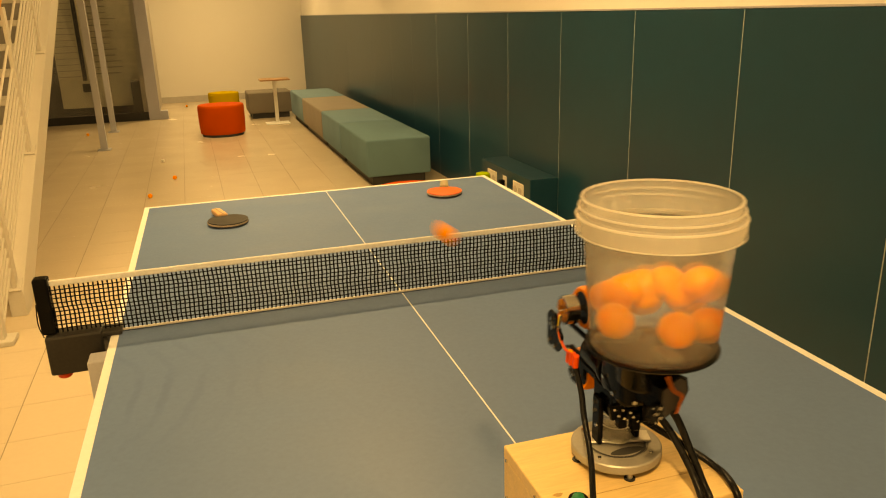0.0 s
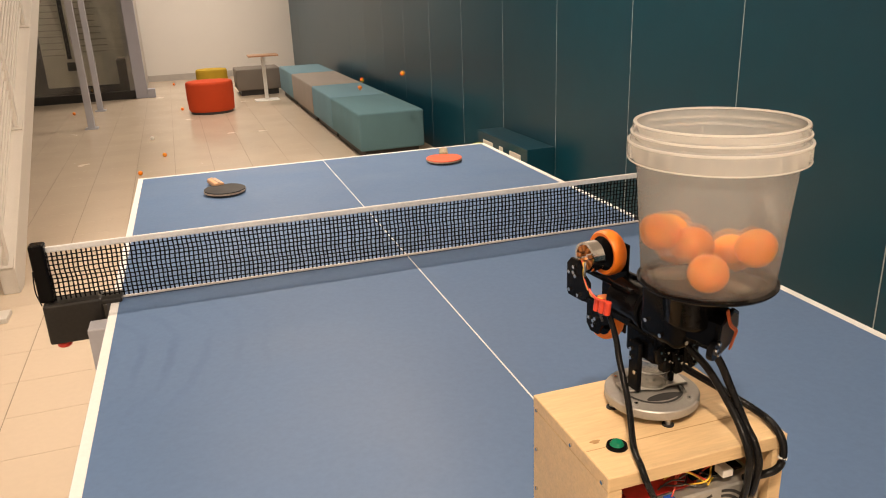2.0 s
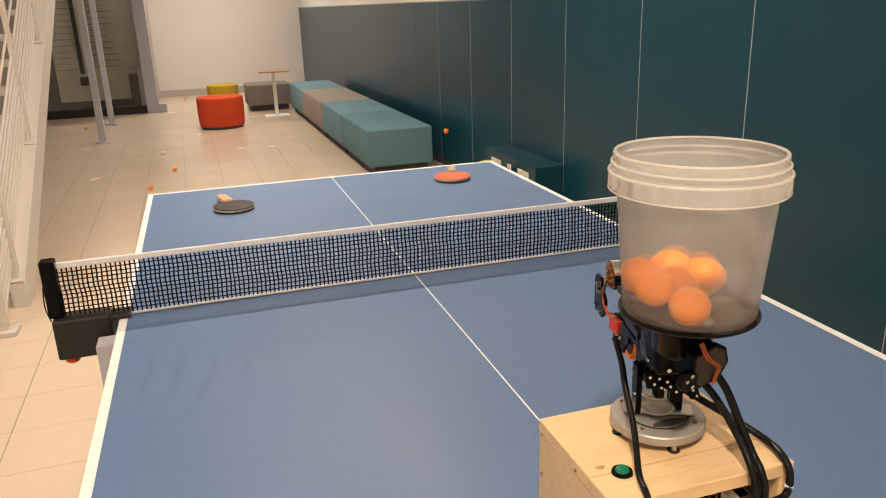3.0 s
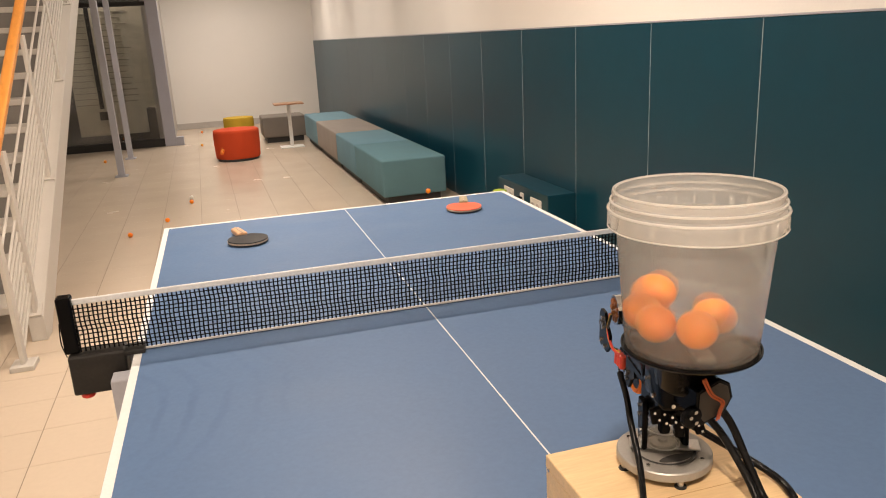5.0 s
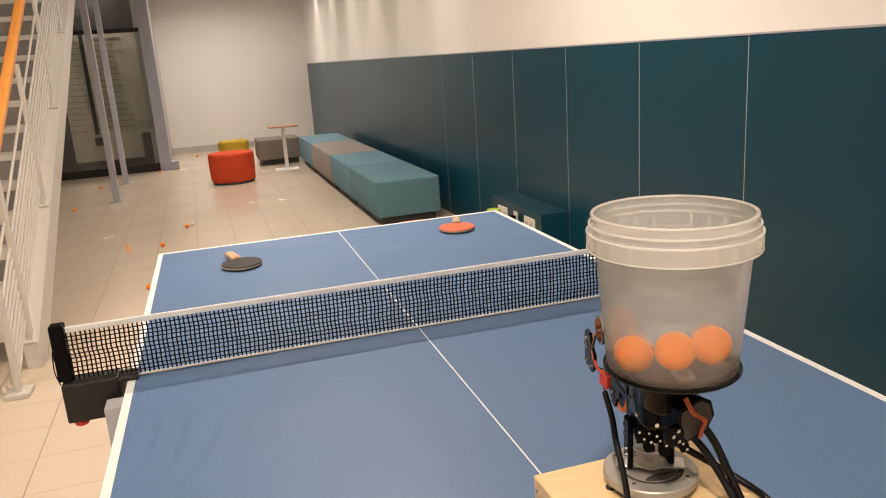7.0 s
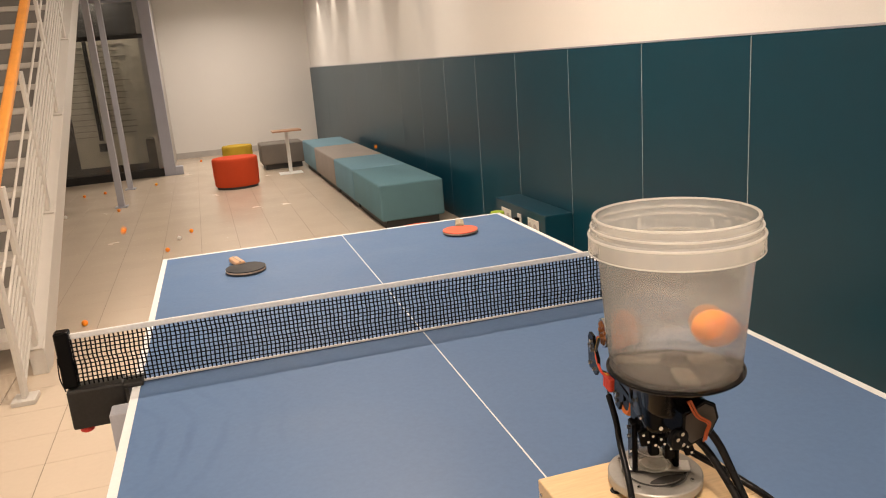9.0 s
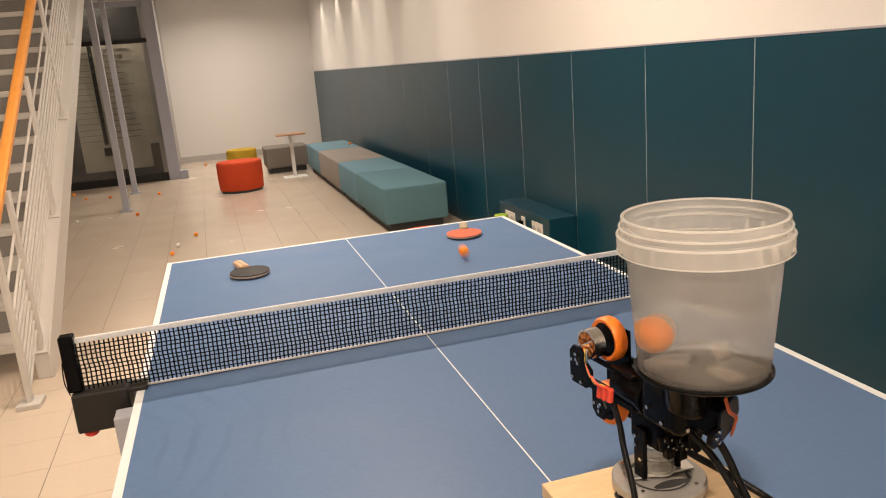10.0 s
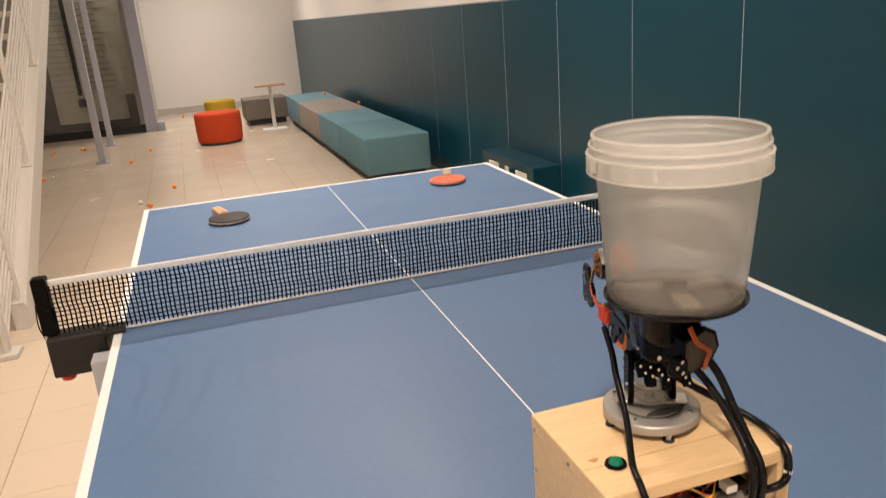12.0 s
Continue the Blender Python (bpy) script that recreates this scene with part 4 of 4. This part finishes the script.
def hopper(head):
    at = pose(-0.003, BACK, HOP)
    part("hopper_tray", lathe([(0, -0.001), (0.062, -0.001), (0.0715, 0.003), (0.0732, 0.005), (0.0732, 0.007), (0.0716, 0.007), (0.0708, 0.005), (0.0, 0.003)], 64), BLACK_PRINT, head, "black round tray under the bucket", smooth=True, m=at)
    h = 0.1425
    r0, r1 = 0.069, 0.080
    wall = [(r0 - 0.003, 0.0045), (r0, 0.008), (r1, h)]
    bm = lathe(wall + [(r1 - 0.0016, h), (r0 - 0.0016, 0.010), (r0 - 0.004, 0.0065)], 80, closed=True)
    for f in bm.faces:
        c = f.calc_center_median()
        f.material_index = 1 if math.hypot(c.x, c.y) < r0 + (r1 - r0) * (c.z - 0.008) / (h - 0.008) - 0.0008 else 0
    part("bucket", bm, [FROST, FROST_INNER], head, "frosted translucent plastic bucket", smooth=True, m=at)
    rim = [(r1 - 0.0003, h - 0.006), (0.0878, h - 0.004), (0.089, h - 0.001), (0.089, h + 0.014), (0.0865, h + 0.0165), (0.0848, h + 0.018), (0.0862, h + 0.0205), (0.0862, h + 0.0235), (0.0838, h + 0.026), (0.0848, h + 0.029), (0.0848, h + 0.032), (0.083, h + 0.0335), (0.0815, h + 0.032), (0.0815, h + 0.001), (r1 - 0.0003, h - 0.002)]
    part("rim", lathe(rim, 80, closed=True), FROST_RIM, head, "thick ribbed bucket rim", smooth=True, m=at)
    for r, z, w in ((0.0830, 0.0335, 0.0013), (0.0858, 0.0235, 0.0013), (0.0882, 0.0150, 0.0015), (0.0884, -0.0030, 0.0009), (0.0812, 0.0335, 0.0006)):
        ring = [(r + w * math.cos(q * math.pi / 4), h + z + w * math.sin(q * math.pi / 4)) for q in range(8)]
        part("rim_edge", lathe(ring, 80, closed=True), FROST_EDGE_GLINT, head, "moulded edge, made milky to paint its highlight", smooth=True, m=at)
    for k in range(26):
        a = 2 * math.pi * k / 26
        part("rib", turned(block(0.0818, 0.0886, -0.0009, 0.0009, h - 0.002, h + 0.012), Matrix.Rotation(a, 4, "Z")), FROST_RIB, head, m=at)
    disc = part("agitator", lathe([(0, 0.0035), (0.049, 0.0035), (0.0525, 0.006), (0.0535, 0.0085), (0.051, 0.0105), (0.030, 0.0115), (0.014, 0.016), (0.010, 0.026), (0.0, 0.028)], 48), AGITATOR, head, "dark round feed disc inside the bucket", smooth=True, m=at)
    for k in range(3):
        w = radians(25 + 120 * k)
        paddle_arm = turned(block(-0.021, 0.021, -0.010, 0.010, 0.0, 0.0075, 0.0034, 3), pose(0.034 * math.cos(w), 0.034 * math.sin(w), 0.0085, 0, 0, 25 + 120 * k))
        part("stirring_lobe", paddle_arm, LOBE, disc, "pale rounded stirring lobe", smooth=True)


def cables(robot):
    part("cable", tube([(-0.037, 0.042, 0.108), (-0.044, 0.012, 0.088), (-0.052, -0.011, 0.070), (-0.062, -0.050, 0.036), (-0.080, -0.092, 0.009), (-0.089, -0.121, 0.0055), (-0.087, -0.131, -0.010), (-0.060, -0.116, -0.060)], 0.0038, 12), CABLE, robot, "black braided motor cable", smooth=True)
    part("cable", tube([(0.024, -0.070, 0.106), (0.034, -0.083, 0.085), (0.045, -0.095, 0.050), (0.052, -0.113, 0.017), (0.051, -0.130, 0.0045), (0.054, -0.1365, -0.020), (0.058, -0.128, -0.060), (0.070, -0.110, -0.090)], 0.0046, 12), CABLE, robot, "black braided feeder cable", smooth=True)
    part("cable", tube([(0.010, -0.052, 0.098), (0.027, -0.074, 0.072), (0.039, -0.104, 0.034), (0.040, -0.127, 0.010), (0.041, -0.1365, -0.012), (0.047, -0.130, -0.050), (0.055, -0.115, -0.090)], 0.0044, 12), CABLE, robot, "black braided cable", smooth=True)
    part("cable", tube([(0.016, 0.004, 0.060), (0.036, -0.018, 0.046), (0.071, -0.045, 0.023), (0.095, -0.087, 0.0075), (0.091, -0.119, 0.0055), (0.0895, -0.133, -0.008), (0.083, -0.138, -0.028), (0.066, -0.137, -0.035), (0.052, -0.118, -0.050)], 0.0045, 12), CABLE, robot, "black braided cable looped over the case", smooth=True)
    part("cable_tie", rod((0.0878, -0.1355, -0.0185), (0.0868, -0.1362, -0.0215), 0.0052, 10), SOCKET, robot, "thin white cable tie")


# ---- floor tiles ----
def floor_tiles():
    w, d = 0.33, 0.302
    X0, Y0 = -1.32, 0.97
    mesh = None
    rest = bmesh.new()
    for i in range(-8, 10):
        for j in range(-17, 41):
            x, y = X0 + w * i, Y0 + d * j
            xa, xb = max(x + 0.002, -3.79), min(x + w - 0.002, WALL_X)
            ya, yb = y + 0.0010, min(y + d - 0.0010, BACK_Y)
            if xb <= xa or yb <= ya:
                continue
            whole = xb - xa > w - 0.005 and yb - ya > d - 0.005
            if whole and -1 <= i <= 7 and 0 <= j <= 31:
                if mesh is None:
                    bm = block(0.0022, w - 0.0022, 0.0010, d - 0.0010, -0.0015, 0.0)
                    ob = part("tile", bm, TILE, floor, m=pose(x, y, 0))
                    mesh = ob.data
                else:
                    ob = new("tile", mesh)
                    ob.parent = floor
                    ob.matrix_basis = pose(x, y, 0)
            else:
                vs = [rest.verts.new(p) for p in ((xa, ya, 0), (xb, ya, 0), (xb, yb, 0), (xa, yb, 0), (xa, ya, -0.0015), (xb, ya, -0.0015), (xb, yb, -0.0015), (xa, yb, -0.0015))]
                rest.faces.new(vs[:4])
                for q in range(4):
                    rest.faces.new((vs[q], vs[4 + q], vs[4 + (q + 1) % 4], vs[(q + 1) % 4]))
    tagged(part("far_tiles", rest, TILE, floor), kind="stuff")


# ---- balls ----
ball_mesh = {}


def ball(label, mat, where=None):
    if mat.name not in ball_mesh:
        bm = bmesh.new()
        bmesh.ops.create_uvsphere(bm, u_segments=24, v_segments=16, radius=0.02)
        ob = mesh_object("ping_pong_ball", bm, mat, True)
        ball_mesh[mat.name] = ob.data
    else:
        ob = new("ping_pong_ball", ball_mesh[mat.name])
    if where:
        ob.matrix_basis = pose(*where, random.uniform(0, 360), random.uniform(0, 360), 0)
    return tagged(ob, label, "ball", "table tennis balls")


RIGHT, LEFT = -13.0, 8.0
SWINGS = [0.0, 1.06, 2.2, 3.3, 4.4, 5.5, 6.6, 7.7, 8.8, 9.86, 10.98]


def pan(t):
    angle = LEFT
    for k, s in enumerate(SWINGS):
        u = min(max((t - s + 0.07) / 0.14, 0), 1)
        u = u * u * (3 - 2 * u)
        a, b = (LEFT, RIGHT) if k % 2 == 0 else (RIGHT, LEFT)
        if t > s - 0.07:
            angle = a + (b - a) * u
    return angle


def head_pose(t):
    return Matrix.Translation(AXIS) @ pose(0, 0, 0, 0, 0, pan(t))


HOPPER = pose(0, BACK, HOP)


def between(rows, t):
    """Smooth place between rows of (seconds, x, y, z)."""
    if t <= rows[0][0]:
        return Vector(rows[0][1:])
    for p, q in zip(rows, rows[1:]):
        if t <= q[0]:
            u = (t - p[0]) / (q[0] - p[0])
            return Vector(p[1:]).lerp(Vector(q[1:]), u * u * (3 - 2 * u))
    return Vector(rows[-1][1:])


def hop(contacts, t):
    """Flight from touch to touch: straight ahead, falling freely; long slow stretches roll."""
    for p, q in zip(contacts, contacts[1:]):
        if t <= q[0]:
            dt, u = q[0] - p[0], (t - p[0]) / (q[0] - p[0])
            place = Vector(p[1:]).lerp(Vector(q[1:]), u)
            if dt < 0.9:
                place.z += 4.905 * (t - p[0]) * (q[0] - t)
            return place
    return Vector(contacts[-1][1:])


def shot(rest, fired, contacts):
    """One ball: tossed about in the hopper, fed through the barrel, then bouncing off."""
    ob = ball("orange table tennis ball shot by the launcher", BALL)
    drop = max(rest[-1][0] + 0.12, min(fired - 0.5, rest[-1][0] + 0.16))
    inside = [(t, *(HOPPER @ Vector((x, y, z)))) for t, x, y, z in rest]
    inside += [(drop, 0.0, BACK + 0.02, HOP + 0.03), (drop + 0.12, 0.0, BACK + 0.03, HOP - 0.03), (fired - 0.12, 0.0, -0.05, BARREL), (fired - 0.03, 0.0, 0.03, BARREL), (fired, 0.0, 0.092, BARREL)]
    inside = [r for i, r in enumerate(inside) if i == 0 or r[0] > inside[i - 1][0]]
    muzzle = head_pose(fired) @ Vector((0, 0.092, BARREL))
    path = [(fired, *muzzle)] + contacts
    stops = sorted({round(c[0] * FPS) for c in path})
    frames = set(range(0, round(fired * FPS), 2)) | set(stops) | {k + d for k in stops for d in (-1, 1)} | set(range(round(fired * FPS), min(stops[-1], 360), 2)) | {0, 360}
    rows = []
    for k in sorted(f for f in frames if 0 <= f <= 360):
        t = k / FPS
        place = head_pose(t) @ between(inside, t) if t < fired else hop(path, t)
        spin = 25 * min(t, path[-1][0])
        rows.append((t, pose(*place, 40 * spin / 10, 25 * math.sin(spin / 3), 0)))
    walk(ob, rows)


def rolled(label, mat, rows):
    ob = ball(label, mat)
    walk(ob, [(t, pose(x, y, 0.02, 30 * t, 0, 0)) for t, x, y in rows])


def motions():
    walk(head, [(k / 30, pose(0, 0, 0, 0, 0, pan(k / 30))) for k in sorted(k for k in {0, 360} | {round(s * 30) + d for s in SWINGS for d in (-4, -3, -2, -1, 0, 1, 2, 3, 4)} if k >= 0)])
    shot([(0, 0.03, 0.036, 0.068)],
         0.7, [(0.97, 0.50, 1.12, 0.78), (1.70, 0.83, 4.153, 0.02), (2.45, 1.612, 4.153, 0.324), (2.62, 1.42, 3.82, 0.02), (3.26, 1.245, 3.78, 0.02), (3.75, 1.15, 3.83, 0.02), (4.24, 1.09, 3.86, 0.02), (4.74, 1.065, 3.86, 0.02), (5.2, 1.06, 3.85, 0.02), (5.58, 1.055, 3.84, 0.02), (5.85, 1.05, 3.83, 0.02), (6.05, 1.045, 3.82, 0.02), (7.5, 0.95, 3.6, 0.02)])
    shot([(0, 0.047, -0.001, 0.077)],
         0.77, [(1.04, 0.46, 1.08, 0.78), (1.745, 0.82, 4.35, 0.02), (2.35, 1.41, 6.8, 0.44), (2.62, 1.42, 7.5, 0.44), (2.8, 1.5, 7.7, 0.40), (3.0, 1.55, 7.9, 0.02)])
    shot([(0, -0.006, 0.047, 0.059)],
         0.82, [(1.09, 0.41, 1.02, 0.78), (1.765, 0.82, 4.38, 0.02), (2.325, 1.33, 6.65, 0.44), (2.75, 1.40, 7.6, 0.44), (2.95, 1.5, 7.75, 0.40), (3.15, 1.55, 8.2, 0.02)])
    shot([(0, 0.011, 0.046, 0.05), (0.5, 0.033, 0.033, 0.04), (1, 0.015, 0.045, 0.034), (1.5, 0.047, -0.002, 0.037), (2, 0.006, 0.047, 0.034), (2.5, 0.018, 0.044, 0.028), (3, 0.02, 0.043, 0.028)],
         3.55, [(3.82, -0.25, 1.05, 0.78), (4.36, -0.05, 5.9, 0.02), (4.566, 0.08, 8.3, 0.218), (5.19, -0.735, 4.69, 0.02), (5.42, -0.75, 4.3, 0.02), (5.6, -0.74, 4.1, 0.02), (7.1, -1.08, 3.62, 0.02), (8.8, -1.41, 3.18, 0.02), (10.1, -1.66, 2.95, 0.02)])
    shot([(0, 0.044, -0.021, 0.036), (0.5, 0.028, -0.038, 0.047), (1, 0.0, -0.047, 0.052), (1.5, 0.0, -0.0, 0.032), (2, 0.044, 0.017, 0.029), (2.5, -0.046, 0.017, 0.039), (3, -0.015, 0.007, 0.036)],
         4.1, [(4.37, -0.42, 0.9, 0.78), (5.0, -1.3, 4.6, 0.02), (5.5, -1.85, 7.0, 0.02), (6.0, -2.33, 7.9, 0.02), (7.1, -2.11, 7.58, 0.02), (8.8, -1.74, 7.7, 0.02), (10.0, -1.54, 7.56, 0.02), (12.0, -1.36, 7.72, 0.02)])
    shot([(0, -0.003, -0.047, 0.044), (0.5, -0.008, -0.046, 0.028), (1, -0.034, -0.032, 0.045), (1.5, -0.044, 0.017, 0.052), (2, -0.012, 0.012, 0.046), (2.5, -0.043, -0.018, 0.037), (3, -0.046, 0.017, 0.043), (5, -0.045, 0.017, 0.044)],
         6.05, [(6.28, -0.415, 0.87, 0.78), (6.965, -1.22, 4.36, 0.02), (7.66, -1.98, 7.4, 0.02), (8.2, -2.2, 8.7, 0.02), (8.6, -2.28, 9.2, 0.02), (10.0, -2.39, 9.52, 0.02), (12.0, -2.1, 9.43, 0.02)])
    shot([(0, -0.047, 0.001, 0.042), (0.5, -0.047, -0.002, 0.039), (1, -0.046, 0.017, 0.028), (1.5, -0.04, -0.024, 0.055), (2, -0.035, -0.032, 0.03), (2.5, -0.006, -0.047, 0.04), (3, -0.045, -0.014, 0.04), (5, -0.045, -0.015, 0.041), (5.5, -0.045, -0.014, 0.046), (6, -0.044, 0.015, 0.03)],
         7.3, [(7.57, 0.45, 1.05, 0.78), (8.3, 1.0, 5.0, 0.44), (9.02, 1.36, 7.1, 0.44), (9.35, 1.38, 8.1, 0.44), (9.6, 1.34, 8.8, 0.44), (10.6, 1.28, 9.27, 0.44)])
    shot([(0, -0.029, 0.037, 0.056), (0.5, -0.047, 0.014, 0.052), (1, -0.046, 0.017, 0.056), (1.5, 0.008, -0.046, 0.04), (2, 0.01, -0.046, 0.054), (2.5, 0.043, -0.023, 0.028), (3, -0.02, -0.043, 0.028), (5, -0.015, -0.045, 0.043), (5.5, -0.021, -0.042, 0.031), (6, -0.027, -0.038, 0.049), (6.5, -0.036, -0.03, 0.049), (7, -0.046, -0.01, 0.028)],
         8.12, [(8.38, -0.42, 0.85, 0.78), (9.12, -1.32, 4.1, 0.02), (9.84, -2.17, 7.55, 0.02), (10.35, -2.4, 8.7, 0.02), (11.4, -2.45, 9.3, 0.02)])
    shot([(0, 0.042, 0.021, 0.058), (0.5, 0.002, 0.047, 0.037), (1, -0.046, 0.016, 0.048), (1.5, 0.002, 0.047, 0.051), (2, -0.01, 0.046, 0.052), (2.5, 0.001, 0.047, 0.044), (3, 0.026, 0.039, 0.035), (5, 0.032, 0.034, 0.03), (5.5, 0.045, 0.014, 0.043), (6, 0.002, 0.047, 0.048), (6.5, 0.022, -0.042, 0.054), (7, -0.016, -0.044, 0.041), (8.62, -0.034, 0.019, 0.048)],
         9.73, [(9.995, 0.345, 0.69, 0.78), (10.65, 1.0, 4.4, 0.02), (11.25, 1.34, 6.5, 0.44), (11.55, 1.37, 7.1, 0.44), (11.75, 1.40, 7.4, 0.44), (12.0, 1.42, 7.55, 0.44)])
    shot([(0, 0.011, 0.046, 0.063), (0.5, 0.044, -0.015, 0.057), (1, 0.047, -0.005, 0.042), (1.5, 0.044, 0.018, 0.05), (2, -0.037, 0.032, 0.059), (2.5, 0.034, 0.032, 0.039), (3, -0.002, 0.047, 0.042), (5, -0.023, 0.041, 0.058), (5.5, -0.043, 0.024, 0.046), (6, -0.038, 0.031, 0.048), (6.5, 0.027, 0.039, 0.057), (7, 0.021, -0.042, 0.044), (8.8, 0.006, 0.047, 0.057), (9, 0.042, 0.021, 0.045), (9.5, -0.045, -0.014, 0.04), (10, -0.038, 0.031, 0.045)],
         10.485, [(10.715, -0.42, 0.765, 0.78), (11.3, -1.60, 4.42, 0.02), (11.85, -2.05, 6.3, 0.02), (12.1, -2.2, 7.0, 0.02)])
    first = ball("orange table tennis ball shot by the launcher", BALL)
    path = [(-0.07, -0.02, -1.08, 1.085), (0.2, -0.03, 1.144, 0.78), (0.9, -0.25, 5.9, 0.02), (1.5, -0.44, 8.2, 0.02), (1.75, -0.6, 8.4, 0.02), (2.0, -0.66, 9.0, 0.02), (3.2, -0.38, 10.9, 0.02), (5.5, -0.95, 10.3, 0.02), (7.0, -1.33, 10.5, 0.02), (9.0, -1.4, 9.7, 0.02), (10.5, -1.38, 8.98, 0.02), (12.0, -1.18, 8.62, 0.02)]
    keys = sorted(set(range(0, 98, 2)) | {6, 5, 7, 26, 27, 28, 45, 44, 46} | {165, 210, 270, 315, 360})
    walk(first, [(k / FPS, pose(*hop(path, k / FPS), 12 * min(k, 96) + 0.3 * k, 0, 0)) for k in keys])
    rolled("white table tennis ball lying on the tiles", BALL_WHITE, [(0, -0.985, 6.82), (3.2, -0.985, 6.82), (4.8, -0.86, 6.07), (7.0, -0.79, 5.86), (8.8, -0.93, 5.55), (10.5, -1.016, 5.34), (12, -1.12, 5.236)])
    rolled("white table tennis ball lying on the tiles", BALL_WHITE, [(0, -2.75, 8.1), (7.0, -2.7, 8.05), (9.2, -2.25, 7.6), (10.5, -2.19, 7.49), (12, -2.14, 7.24)])


ceiling_lights()
wall_panels()
socket_box()
tennis_table()
table_net()
paddle("paddle", "table tennis bat with black rubber lying on the table", RUBBER_BLACK, pose(-0.437, 0.965, TOP + 0.0045, 0, 0, -76), RUBBER_BLACK, PADDLE_WOOD)
paddle("paddle", "table tennis bat with red rubber lying on the table", RUBBER_RED, pose(0.47, 1.08, TOP + 0.0045, 0, 0, -107), RUBBER_BLACK, CREAM_WOOD)
bench("bench", "teal upholstered bench block along the panelled wall", 4.65, 5.92, TEAL_FABRIC)
bench("bench", "teal upholstered bench block along the panelled wall", 5.92, 7.05, TEAL_WORN)
bench("bench", "grey upholstered bench block between teal ones", 7.05, 8.62, GREY_FABRIC)
bench("bench", "pale teal upholstered bench block by the far corner", 8.62, 9.85, TEAL_LIGHT)
bench("bench", "dark grey upholstered block beside the benches", 10.0, 10.62, DARK_FABRIC, 0.315, 0.975, 0.39)
pouf("round orange-red upholstered pouf on the tiles", -0.28, 8.62, 0.30, 0.405, RED_FABRIC, 0.92)
pouf("round mustard yellow pouf behind the red one", -0.2, 9.75, 0.22, 0.455, YELLOW_FABRIC)
pouf("round orange-red pouf behind the tennis table", 0.755, 2.75, 0.25, 0.405, RED_FABRIC)
# Pouf shape stands in for a small green thing of unknown kind.
pouf("narrow lime green stand-in for an unidentified thing by the socket box", 1.33, 2.93, 0.05, 0.42, LIME_FABRIC)
side_table()
staircase()
glass_entrance()
air_conditioner()
robot = launcher_case()
turntable(robot)
head = launcher_head(robot)
cables(robot)
for bx, by in ((-1.03, 5.05), (-0.84, 5.8), (-2.06, 9.4), (-0.79, 12.3)):
    ball("orange table tennis ball lying on the tiles", BALL, (bx, by, 0.02))
floor_tiles()
motions()
